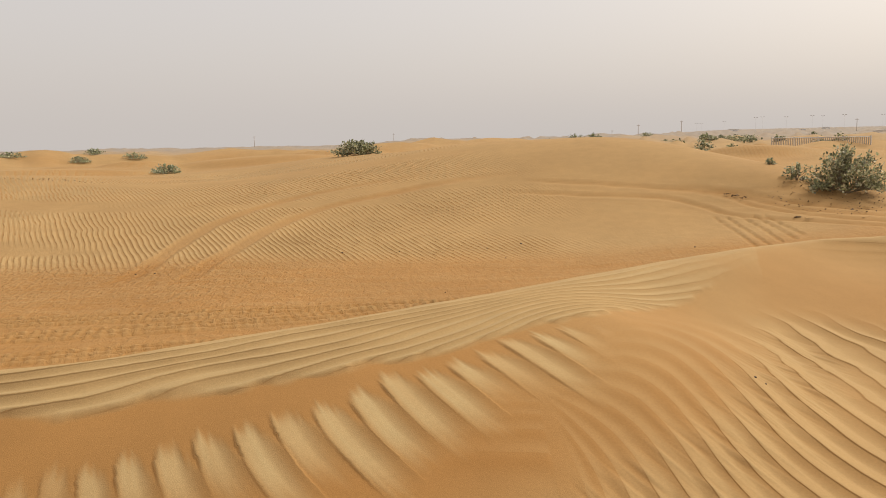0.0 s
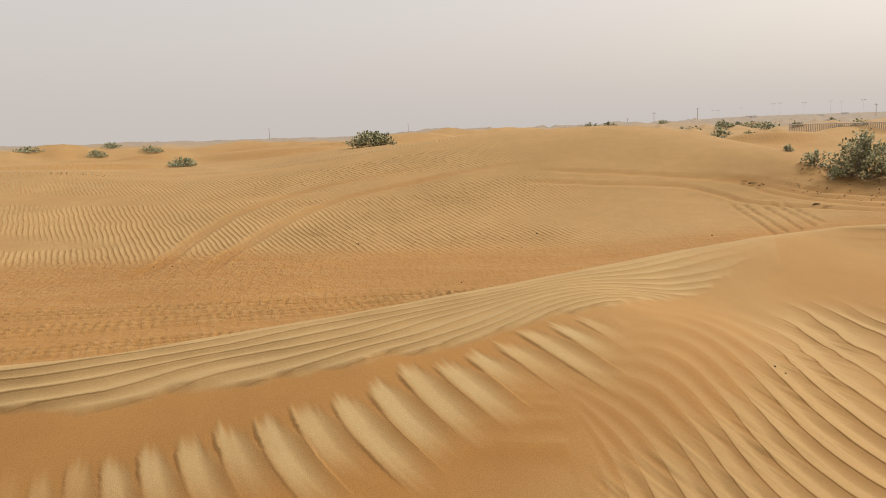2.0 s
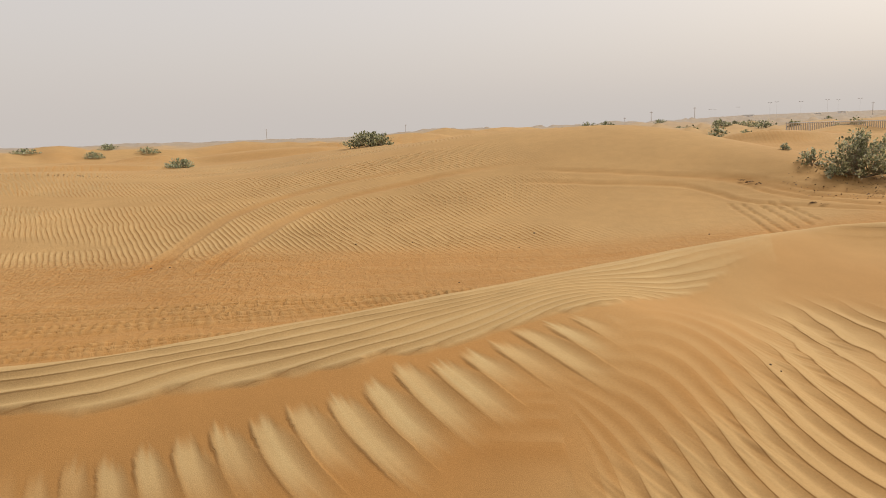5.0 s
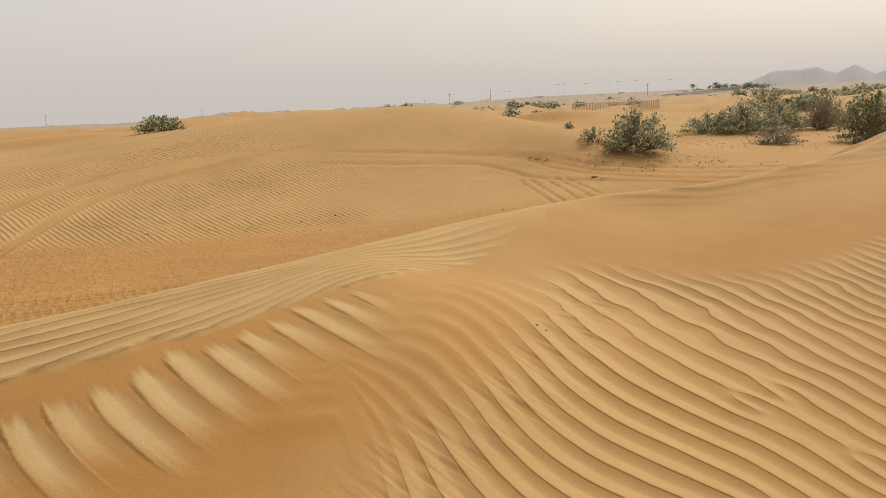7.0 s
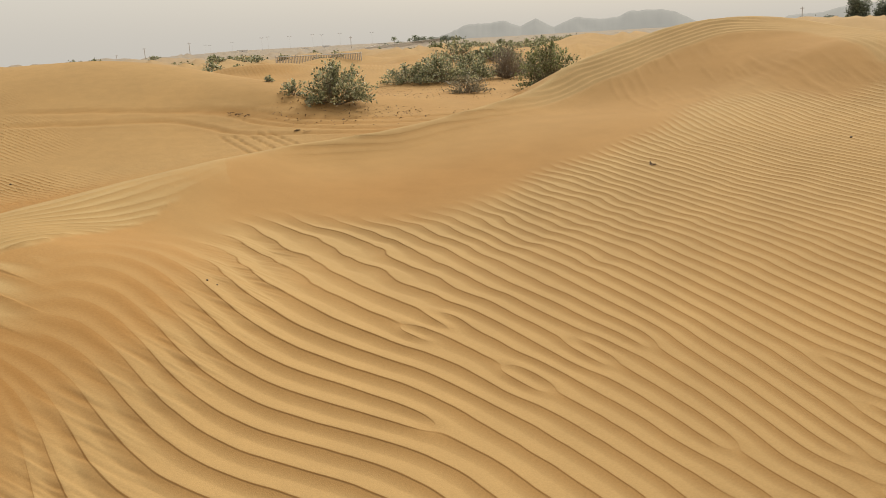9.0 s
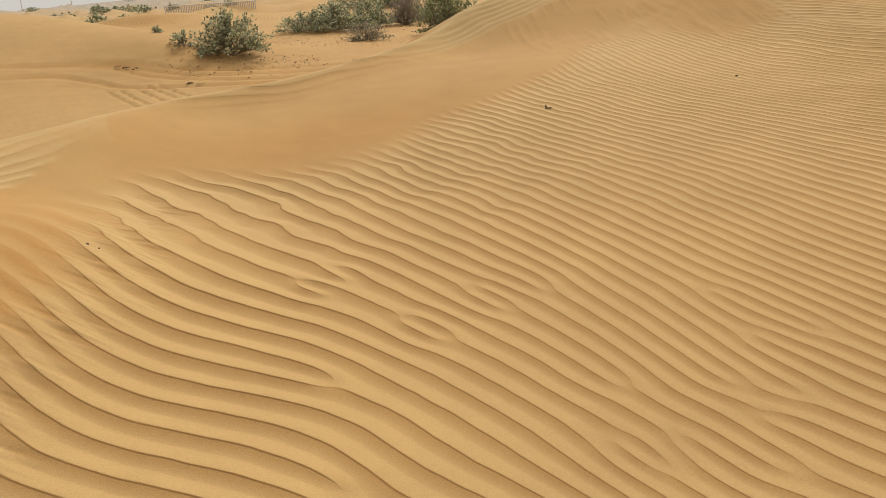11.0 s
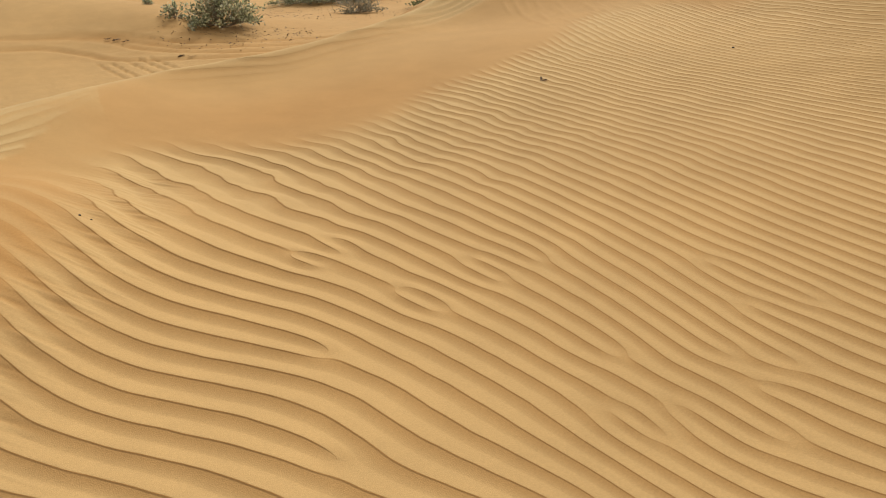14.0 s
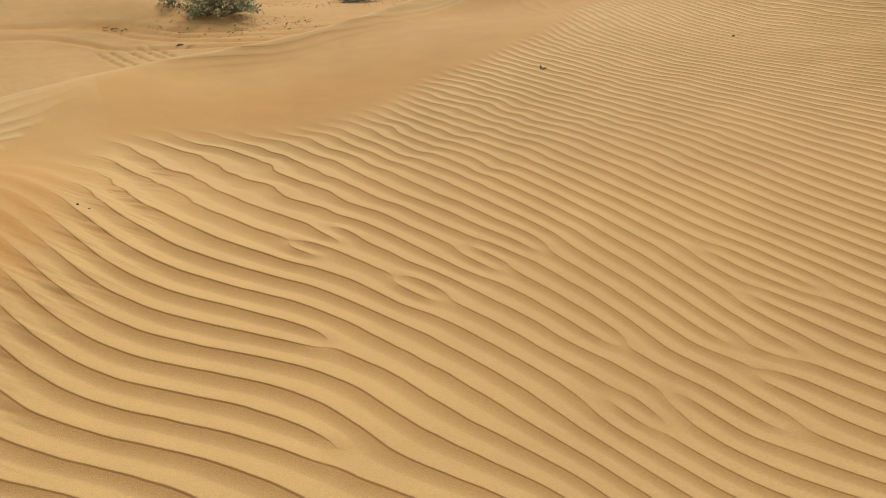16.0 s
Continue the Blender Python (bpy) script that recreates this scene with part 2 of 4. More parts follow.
def broad_form(x, y):
    """The ground without ripples, and how far inside the near dune a place lies."""
    x, y = np.asarray(x, float), np.asarray(y, float)
    r = np.hypot(x, y)
    across = across_sheet(np.clip(x, -60, 60), np.clip(y, -60, 75))
    z = across + (far_dunes(x, y) - across) * step(38, 75, r)
    s, zc, run = beside(brink_line, x, y)
    inside = near_sheet(np.clip(x, -14, 12), np.clip(y, -12, 9))
    inside = inside + (zc - inside) * np.exp(-((s / 0.22) ** 2))
    lee = zc - 0.42 * (0.5 * (s + np.sqrt(s * s + 0.0009)) - 0.015)
    dune = np.where(s > 0, lee, inside)
    dune = dune - 3.0 * step(14, 30, r)
    return smooth_max(z, dune, 0.25), s, run, r


def ground_height(x, y):
    return broad_form(x, y)[0]


def sand_top(x, y):
    """Height of the finished sand."""
    if x * x + y * y > 111**2:
        return float(ground_height(x, y))
    return float(sculpt(np.array([float(x)]), np.array([float(y)]))[0][0])


def build_ground():
    az = np.radians(np.r_[np.arange(-37, 72, 0.122), np.arange(73, 323, 3.5)])
    rad = np.r_[np.geomspace(0.3, 1.5, 24)[:-1], 1 / np.linspace(1 / 1.5, 1 / 3.0, 330)[:-1], np.linspace(3.0, 6.4, 470)[:-1], np.geomspace(6.4, 12.0, 220)[:-1],
                np.geomspace(12.0, 30, 165)[:-1], np.geomspace(30.0, 60, 70)[:-1], np.geomspace(60, 4600, 100)]
    na, nr = len(az), len(rad)
    x = (rad[:, None] * np.sin(az)[None]).ravel() + 0.4
    y = (rad[:, None] * np.cos(az)[None]).ravel() - 0.08
    z, tone, waves = sculpt(x, y)
    co = np.vstack([np.c_[x, y, z], [[0.4, -0.08, float(np.mean(z[:na]))]]])
    i, j = np.meshgrid(np.arange(nr - 1), np.arange(na), indexing="ij")
    k = (j + 1) % na
    quads = np.stack([i * na + j, (i + 1) * na + j, (i + 1) * na + k, i * na + k], -1).reshape(-1, 4)[:, ::-1]
    j = np.arange(na)
    cap = np.stack([np.full(na, nr * na), j, (j + 1) % na], -1)[:, ::-1]
    me = bpy.data.meshes.new("ground")
    me.vertices.add(len(co))
    me.vertices.foreach_set("co", co.astype(np.float32).ravel())
    me.loops.add(quads.size + cap.size)
    me.loops.foreach_set("vertex_index", np.r_[quads.ravel(), cap.ravel()].astype(np.int32))
    me.polygons.add(len(quads) + len(cap))
    me.polygons.foreach_set("loop_start", np.r_[np.arange(len(quads)) * 4, quads.size + np.arange(len(cap)) * 3].astype(np.int32))
    me.polygons.foreach_set("use_smooth", np.ones(len(quads) + len(cap), bool))
    me.update(calc_edges=True)
    for name, values in (("grain_haze", tone), ("ripple", waves)):
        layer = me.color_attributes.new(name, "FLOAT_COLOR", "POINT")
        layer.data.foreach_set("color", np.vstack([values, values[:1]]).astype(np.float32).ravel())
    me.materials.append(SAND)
    return tagged(new("ground", me), "wind-rippled orange desert sand with dunes and tyre tracks", "sand ground", kind="structure")


# ripples of the near floor: how many crests lie between a place and the first one, as a bent plane, and where crests fork
RIPPLE = np.array([
    26.400, 28.810, 10.296, -4.189, -0.499, -3.101, 0.326, 0.482, 0.378, 0.367, -0.042, -0.010,
    4.046, 0.050, -4.171, 2.597, 5.132, -0.899, 1.863, -0.877, 2.490, -0.140, 0.206,
    2.359, 7.775, 0.957, -4.630, -3.510, -3.572, 0.591, 0.109, 0.312, -0.214,
    -9.164, -12.153, -0.729, 4.079, 2.215, 0.572, -2.248, -0.194, -0.048,
    -1.111, 0.150, -0.855, -3.703, -2.633, -1.995, 0.477, 0.094,
    2.308, -2.399, 6.887, 1.311, 3.241, -0.240, -0.223,
    1.564, 4.099, 1.318, 1.090, -0.385, 0.332,
    -0.451, -0.600, -0.036, 0.191, 0.048,
    0.010, -0.883, 0.137, -0.352,
    0.353, 0.350, 0.154,
    -0.100, -0.447,
    0.136,
])
FORKS = [(1.447, 1.737, 1), (1.753, 2.292, 1), (2.267, 2.26, 1), (2.568, 2.244, 1), (2.131, 1.12, 1), (2.387, 1.487, 1), (2.564, 1.19, 1), (2.615, 1.008, 1), (2.97, 1.135, 1), (2.772, 2.219, 1), (2.292, 0.85, 1), (2.266, 2.525, -1), (2.647, 2.514, -1), (2.134, 1.317, -1), (2.259, 1.176, -1), (2.84, 1.305, -1), (3.036, 1.603, -1), (2.473, 1.036, -1),
         (2.113, 2.90, 1), (2.10, 3.06, -1), (2.27, 2.98, 1), (2.34, 3.15, -1)]

left_border = spline([(0.0, -4, 0), (0.1, 0.5, 0), (0.34, 2.0, 0), (0.50, 2.5, 0), (0.64, 2.69, 0), (0.78, 2.83, 0), (1.07, 3.10, 0), (1.23, 3.27, 0), (1.38, 3.52, 0), (1.51, 3.76, 0), (1.70, 4.15, 0), (1.90, 4.7, 0), (2.1, 5.4, 0)])
shoulder_line = spline([(-9, 2.3, 0), (-3.0, 2.85, 0), *SHOULDER[1:], (1.15, 4.45, 0), (1.75, 5.25, 0), (2.4, 5.95, 0)])
foot_line = spline([(1.1, 4.5, 0), *FOOT[:-1], (6.92, 5.56, 0), (7.82, 5.97, 0), (8.15, 5.92, 0), (7.86, 5.44, 0), (7.52, 4.99, 0), (7.33, 4.55, 0), (7.45, 4.3, 0), (7.85, 4.4, 0), (8.3, 4.35, 0), (9.5, 4.0, 0), (11.5, 3.2, 0)])
inner_brink = spline([(4.6, 6.7, 0), (5.8, 7.05, 0), (7.04, 7.24, 0), (7.54, 7.21, 0), (8.17, 7.21, 0), (8.64, 7.16, 0), (9.11, 7.03, 0), (9.38, 6.58, 0), (9.4, 6.21, 0), (8.99, 5.58, 0), (8.4, 4.77, 0), (8.2, 4.4, 0)])
TRACKS = [  # the wheel ruts over the dune across
    [(-6.95, 16.6, 0), (-6.79, 18.2, 0), (-6.67, 19.75, 0), (-6.58, 21.77, 0), (-6.16, 23.7, 0), (-5.35, 25.2, 0), (-3.99, 26.5, 0), (-1.88, 27.3, 0), (2.5, 28.2, 0)],
    [(-5.6, 16.4, 0), (-5.39, 17.9, 0), (-5.15, 19.65, 0), (-4.79, 21.76, 0), (-4.18, 23.4, 0), (-3.07, 24.8, 0), (-1.43, 25.7, 0), (1.05, 26.5, 0), (5.0, 26.4, 0)],
    [(2.08, 25.98, 0), (3.75, 25.39, 0), (5.82, 24.7, 0), (7.33, 24.16, 0), (8.1, 23.53, 0), (8.66, 22.49, 0), (9.43, 21.43, 0), (10.85, 20.31, 0), (14.0, 18.8, 0)],
    [(1.5, 25.0, 0), (4.71, 24.13, 0), (6.39, 23.7, 0), (7.15, 23.03, 0), (7.76, 22.07, 0), (8.83, 21.03, 0), (10.59, 19.81, 0), (13.5, 18.0, 0)],
    [(6.62, 24.59, 0), (7.82, 24.17, 0), (8.71, 23.46, 0), (9.78, 22.25, 0), (11.43, 21.63, 0), (15.0, 20.6, 0)],
    [(7.4, 24.2, 0), (8.05, 23.85, 0), (8.72, 23.06, 0), (9.49, 21.92, 0), (11.19, 20.96, 0), (15.0, 19.7, 0)],
]
TREADS = [  # tyre prints: two along the hollow, four short ones beside the big bush
    [(-10.5, 13.5, 0), (-7.56, 13.9, 0), (-4.77, 14.2, 0), (-1.87, 14.6, 0), (0.8, 15.0, 0)],
    [(-10.0, 12.2, 0), (-6.93, 12.7, 0), (-4.46, 13.3, 0), (-2.35, 13.8, 0), (0.0, 14.6, 0)],
    [(-9.5, 10.6, 0), (-6.17, 11.3, 0), (-4.4, 11.8, 0), (-1.5, 12.6, 0)],
    [(7.19, 22.06, 0), (7.2, 20.46, 0), (7.07, 18.62, 0)],
    [(7.49, 21.79, 0), (7.47, 20.35, 0), (7.38, 18.76, 0)],
    [(7.84, 21.79, 0), (7.88, 20.59, 0), (7.75, 18.88, 0)],
    [(8.17, 21.77, 0), (8.2, 20.45, 0), (8.14, 18.99, 0)],
    [(8.41, 21.73, 0), (8.46, 20.54, 0), (8.48, 19.53, 0)],
]


def ripple_bend(x, y, terms, degree):
    """Crests counted along the sand, in turns about one corner of it and in the logarithm of the distance."""
    dx, dy = x - 0.44, y + 0.1
    u = (np.arctan2(dx, dy) - 0.75) / 0.62
    v = (np.log(np.hypot(dx, dy) + 1e-6) - 1.2) / 0.85
    a, b = np.arccos(np.clip(0.8 * u, -1, 1)), np.arccos(np.clip(0.8 * v, -1, 1))
    along = [np.cos(j * b) for j in range(degree + 1)]
    total, k = np.zeros(x.shape), 0
    for i in range(degree + 1):
        row = sum(terms[k + j] * along[j] for j in range(degree + 1 - i))
        total, k = total + np.cos(i * a) * row, k + degree + 1 - i
    return total


def ripple_width(x, y, terms, degree, e=0.01):
    gx = (ripple_bend(x + e, y, terms, degree) - ripple_bend(x - e, y, terms, degree)) / (2 * e)
    gy = (ripple_bend(x, y + e, terms, degree) - ripple_bend(x, y - e, terms, degree)) / (2 * e)
    return 1 / np.clip(np.hypot(gx, gy), 0.5, 400)


def ripple_phase(x, y):
    total = ripple_bend(x, y, RIPPLE, 11)
    for fx, fy, sign in FORKS:
        dx, dy = x - fx, y - fy
        total = total + sign * np.arctan2(0.98 * dx + 0.19 * dy, 0.98 * dy - 0.19 * dx) / (2 * math.pi)
    return total


def finger_phase(x, y):
    u, v = np.clip(x, -2.0, 1.2) / 1.5, (np.clip(y, 2.2, 4.2) - 3.2) / 0.8
    return 9.45 + 2.95 * v - 0.44 * v**2 + 0.26 * v**3 + 7.77 * u + 1.92 * u * v + 0.86 * u * v**2 - 1.79 * u**2 - 1.62 * u**2 * v + 1.85 * u**3


def crest(phase, lee=0.42, sharp=1.7):
    """A ripple's section: a long windward back, an edge where the phase is whole, and a hollow lee before it."""
    f = phase - np.floor(phase)
    back = 1 - np.clip(f / (1 - lee), 0, 1) ** 1.1
    g = np.clip((f - 1 + lee) / lee, 0, 1)
    return np.where(f < 1 - lee, back, g**sharp), f


def sculpt(x, y):
    """Heights of the sand with its ripples, and its grains: pale coarse, red fine, with dune shade and far haze painted
    in.
    """
    z, s, run, r = broad_form(x, y)
    pale, red = np.full(x.shape, 0.30), np.zeros(x.shape)
    phase, share, keen, lumpy = (np.zeros(x.shape) for _ in range(4))
    rough = fractal(x / 0.5, y / 0.5, 21, 3) - 0.5
    wide = fractal(x / 1.7, y / 1.7, 31, 3) - 0.5

    near = np.nonzero((r < 15) & (s < 0.6))[0]
    xn, yn, sn, wn, rn = x[near], y[near], s[near], wide[near], rough[near]
    d_foot, _, _ = beside(foot_line, xn, yn)
    d_left, _, _ = beside(left_border, xn, yn)
    d_sh, _, _ = beside(shoulder_line, xn, yn)
    inside = 1 - step(-0.06, 0.0, sn)
    turn, out = np.arctan2(xn - 0.44, yn + 0.1), np.hypot(xn - 0.44, yn + 0.1)
    # the floor's ripples, crisp on the open floor and fading into soft swells towards the drifted sand
    ph = ripple_phase(xn, yn) + 0.05 * rn + 0.07 * (fractal(xn / 0.13, yn / 0.13, 5, 2) - 0.5) + 0.75 * step(3.6, 6.0, out) * rn + 0.45 * step(3.2, 4.8, out) * (fractal(xn / 0.24, yn / 0.24, 15, 2) - 0.5)
    lam = ripple_width(xn, yn, RIPPLE, 11)
    field = (1 - step(8.4, 8.9, out)) * (1 - step(1.30, 1.50, turn)) * step(-0.30, -0.10, turn) * step(0.9, 1.35, out) * inside
    field = field * step(0.040, 0.06, lam) * (1 - step(-0.15, 0.0, d_sh) * (xn < 2.6))
    below_foot = step(-0.12, 0.20 + 0.35 * (1 - step(3.5, 5.5, xn)), -d_foot + 0.35 * wn + 0.25 * rn)
    m = below_foot * step(-0.14, 0.16, -d_left + 0.25 * wn + 0.16 * rn) * field
    swell = below_foot * step(-0.75, 0.05, -d_left + 0.3 * wn) * step(2.2, 3.1, yn + 0.8 * wn) * field * (1 - m)
    h, f = crest(ph, 0.44, 1.6)
    for fx, fy, _ in FORKS:
        m = m * (1 - 0.75 * np.exp(-((xn - fx) ** 2 + (yn - fy) ** 2) / 0.0035))
    height = np.clip(lam, 0.05, 0.2) * 0.090 * (0.95 + 0.6 * (wn + 0.15) + 0.40 * step(4.2, 6.5, out))
    dz = height * (m * (h - 0.4) + 0.42 * swell * (0.5 + 0.5 * np.cos(2 * math.pi * (ph + 0.10)) - 0.4))
    base = 0.29 + 0.23 * step(3.2, 6.5, out) * m
    pn = base + 0.10 * swell * np.cos(2 * math.pi * (ph - 0.15))
    share_n, tall_n, phase_n = (m + 0.45 * swell), (m + 0.25 * swell) * (2.3 + 1.4 * step(4.2, 6.5, out)) * np.clip(lam, 0.04, 0.2), ph
    # fine threads that run down between the ripples at the edge of the drifted sand
    edge = step(-0.30, 0.05, -d_left) * (1 - step(0.12, 0.45, -d_left)) * step(0.5, 1.5, yn) * inside * (1 - step(4.2, 4.9, yn))
    threads = fractal((xn * 0.82 + yn * 0.57) / 0.022, (xn * 0.57 - yn * 0.82) / 0.24, 77, 2) - 0.5
    dz += edge * 0.010 * threads
    pn = pn + 0.30 * edge * (threads + 0.15)
    # long pale fingers below the shoulder
    pf_ = finger_phase(xn, yn) + 0.16 * rn + 0.10 * wn
    hf, ff = crest(pf_, 0.45, 1.9)
    nth = np.floor(pf_).astype(np.int64)
    frayed = fractal(pf_ * 11, d_sh * 1.3, 83, 2) - 0.5
    top = -0.03 - 0.20 * step(0.0, -1.0, xn) - 0.06 * lattice(nth, nth * 0, 8) - 0.35 * np.clip(np.abs(ff - 0.30) - 0.12, 0, 1) ** 1.5 + 0.09 * frayed
    tail = -0.86 + 0.26 * lattice(nth, nth * 0, 9) + 0.14 * step(-0.4, 0.3, xn) + 0.09 * frayed
    mf = step(tail, tail + 0.34, d_sh + 0.1 * rn) * (1 - step(top - 0.09, top + 0.02, d_sh + 0.08 * rn)) * (1 - step(0.45, 0.8, xn)) * step(-1.7, -1.05, xn)
    dz += mf * 0.013 * (hf - 0.4)
    pn = pn + mf * (0.55 + 0.5 * lattice(nth, nth * 0, 12) + 0.3 * wn) * (0.72 * step(0.0, 0.20, ff) * (1 - step(0.42, 0.90, ff)) * (0.85 + 0.5 * frayed) - 0.15 * step(0.7, 0.95, ff))
    use = (mf > m) & (mf > 0.02)
    phase_n = np.where(use, pf_, phase_n)
    share_n, tall_n = np.where(use, 0.25 * mf, share_n), np.where(use, 0.16 * mf * lattice(nth, nth * 0, 15), tall_n)
    # fine ripples along the brink, ending in a small ragged step
    ragged = 0.16 * rn + 0.05 * (fractal(xn / 0.09, yn / 0.09, 95, 2) - 0.5)
    ms = step(-0.015, 0.035, d_sh + ragged) * (1 - step(-0.12, -0.02, sn)) * (1 - step(1.2, 2.5, xn + 1.6 * rn)) * step(-7, -5, xn)
    wid = 0.056 + 0.026 * step(0.5, -0.6, xn) + 0.05 * step(-0.8, -2.2, xn)
    ps = sn / wid + 2.2 * (fractal(xn / 1.3 + yn * 0.5, sn / 0.35, 47, 2) - 0.5) + 0.35 * np.sin(xn * 1.3) + 0.5 * rn
    hs, fs = crest(ps, 0.42, 2.4)
    dz += ms * (0.22 * wid * (hs - 0.4) * (0.75 + 0.9 * (wn + 0.1)) + 0.012)
    pn = pn + ms * 0.42
    use = ms > np.maximum(m, mf)
    phase_n = np.where(use, ps, phase_n)
    share_n, tall_n = np.where(use, 0.8 * ms, share_n), np.where(use, 3.6 * wid * ms * (0.6 + 1.6 * (wn + 0.2)), tall_n)
    drift = step(-1.5, -0.6, d_sh) * (1 - step(-0.03, 0.03, d_sh + ragged)) * (1 - step(1.1, 1.9, xn))
    rd = (0.80 - 0.25 * step(0.0, 0.7, xn)) * drift * (1 - mf * 0.5) * (1 - 0.6 * m)
    slip = (1 - step(-0.05, 0.35, -d_foot + 0.3 * wn)) * step(-0.45, 0.1, -d_left) * inside
    rd = rd + slip * (0.42 - 0.26 * step(0.3, 1.6, d_foot)) * (1 - 0.6 * step(5.0, 7.5, xn))
    rd = rd + 0.50 * slip * np.exp(-(((xn - 3.6) / 1.3) ** 2 + ((yn - 5.35) / 0.55) ** 2))
    rd = rd + 0.32 * step(0.2, 2.0, yn + 2.0 * wn) * (1 - step(-0.25, 0.30, -d_left + 0.4 * wn)) * (1 - step(-0.8, -0.3, d_sh)) * (xn < 1.4)
    pn = pn * (1 - 0.25 * slip) - (0.24 - 0.14 * step(0.0, 0.7, xn)) * drift * (1 - mf) * (1 - m) * (1 - ms)
    # ripples along the top of the hill, and the lip of the brink
    d_in, _, _ = beside(inner_brink, xn, yn)
    d_in = d_in + 0.12 * rn
    flank_side = step(1.03, 1.08, turn)
    reach_in = step(5.2, 7.0, xn) * inside * (1 - flank_side)
    cap = step(0.0, 0.10, d_in) * reach_in
    fall = np.clip(-d_in, 0, 9)
    dz -= 0.16 * (0.9 + 0.8 * wn) * reach_in * fall * np.exp(-fall / 0.7)
    rd = rd + 0.25 * reach_in * step(0.0, 0.1, -d_in) * (1 - m) * (1 - step(0.6, 2.2, -d_in))
    mh = cap * (1 - step(-0.12, -0.02, sn)) * step(-0.25, 0.0, wn + 0.06)
    p_hill = -d_in / 0.13 + 1.0 * wn + 0.5 * rn
    hh, fh = crest(p_hill, 0.45, 2.0)
    use = mh > m
    phase_n = np.where(use, p_hill, phase_n)
    share_n, tall_n = np.where(use, 0.8 * mh, share_n), np.where(use, 0.35 * mh, tall_n)
    dz += mh * 0.020 * (hh - 0.4)
    pn = pn + cap * 0.30
    # the hill's far flank, rippled straight across
    side = flank_side * step(8.4, 8.9, out) * (1 - step(13, 15, out)) * (1 - step(1.30, 1.50, turn)) * inside
    p_side = (0.84 * xn + 0.55 * yn) / 0.105 + 1.3 * wn + 0.7 * rn
    h_side, _ = crest(p_side, 0.44, 1.6)
    dz += side * 0.013 * (h_side - 0.4)
    pn = pn + 0.20 * side
    phase_n = np.where(side > m, p_side, phase_n)
    share_n, tall_n = np.where(side > m, side, share_n), np.where(side > m, 0.35 * side, tall_n)
    comb = fractal((xn * 0.82 - yn * 0.57) / 0.055, (xn * 0.57 + yn * 0.82) / 0.7, 91, 2) - 0.5
    face_m = (1 - m) * (1 - flank_side) * step(6.0, 7.0, xn) * (1 - cap) * step(-0.14, 0.02, wn + 0.03) * inside
    dz += 0.030 * face_m * np.clip(comb - 0.04, 0, 1)
    below = np.clip(-sn - 0.05 - 0.08 * np.clip(rn + 0.1, 0, 1), 0, 9)
    dz -= 0.17 * step(2.2, 3.4, xn) * (1 - step(6.2, 8.0, xn)) * (1 - np.exp(-below / 0.25)) * np.exp(-below / 0.75)
    lengths = run[near]
    tongue_p = (sn + 0.14 * lengths) / 0.12 + 1.6 * wn + 0.8 * rn
    tongue, _ = crest(tongue_p, 0.30, 2.0)
    reach = step(2.4, 3.6, xn) * (1 - step(8.0, 9.5, xn)) * np.exp(np.minimum(sn, 0) / 0.16) * inside
    dz += 0.018 * reach * tongue
    pn = pn + 0.30 * reach * tongue
    use = (reach > 0.12) & (m < 0.1) & (ms < 0.1) & (mh < 0.1)
    phase_n = np.where(use, tongue_p, phase_n)
    share_n, tall_n = np.where(use, 0.35 * reach, share_n), np.where(use, 0.40 * reach, tall_n)
    lip = np.exp(-((sn + 0.03) / 0.055) ** 2) * step(-7, -4, xn)
    dz += 0.010 * lip * (0.6 + 2.0 * rn)
    pn = pn + 0.40 * lip
    z[near] += dz
    pale[near], red[near] = pn, rd
    phase[near], share[near], keen[near] = phase_n, share_n, tall_n

    # the dune across, the flat and the low dunes behind
    far = np.nonzero((r > 7) & (r < 110) & (s > 0.3))[0]
    xf, yf, rf, wf = x[far], y[far], r[far], fractal(x[far] / 6, y[far] / 6, 41, 3) - 0.5
    sf = fractal(xf / 1.1, yf / 1.1, 51, 3) - 0.5
    across_foot = 19.0 + 1.6 * wf + 0.05 * np.abs(xf)
    hollow = 1 - step(across_foot - 0.8, across_foot + 0.9, yf + 2.0 * wf + 0.10 * np.clip(-xf - 4, 0, 9))
    bands = fractal(xf / 9 + 0.35 * yf, yf / 2.6, 43, 2) - 0.5
    rip = (1 - hollow) * (1 - step(1.0, 5.0, xf + 3 * wf + 0.25 * (yf - 22))) * step(-0.12, 0.04, bands + 0.15 - 0.14 * step(24, 30, yf))
    rip = np.maximum(rip * (1 - step(40, 52, rf)), 0.35 * (1 - step(0.0, 0.14, -wf)) * step(40, 48, rf)) * (1 - step(52, 75, rf))
    p3 = (xf + 0.5 * (yf - 20)) / 0.15 + 1.8 * wf + 1.0 * sf + 0.5 * bands
    h3, f3 = crest(p3, 0.40, 1.8)
    dz = rip * 0.036 * (h3 - 0.45) * (0.8 + 1.0 * (sf + 0.3))
    pf = 0.33 + 0.22 * wf + 0.04 * rip - 0.20 * hollow
    rdf = hollow * (0.72 + 0.3 * wf) + (1 - hollow) * 0.35 * step(0.02, 0.2, wf)
    streak = fractal(xf / 1.6, yf / 0.16, 61, 2) - 0.5
    dz += hollow * 0.012 * streak
    lumps = fractal(xf / 0.085 + 0.9 * yf, yf / 0.24, 67, 2) - 0.5
    low_part = (1 - step(19.5, 23.0, yf + 3 * wf)) * (rf < 30)
    dz += low_part * 0.008 * lumps
    pf += low_part * 0.06 * lumps
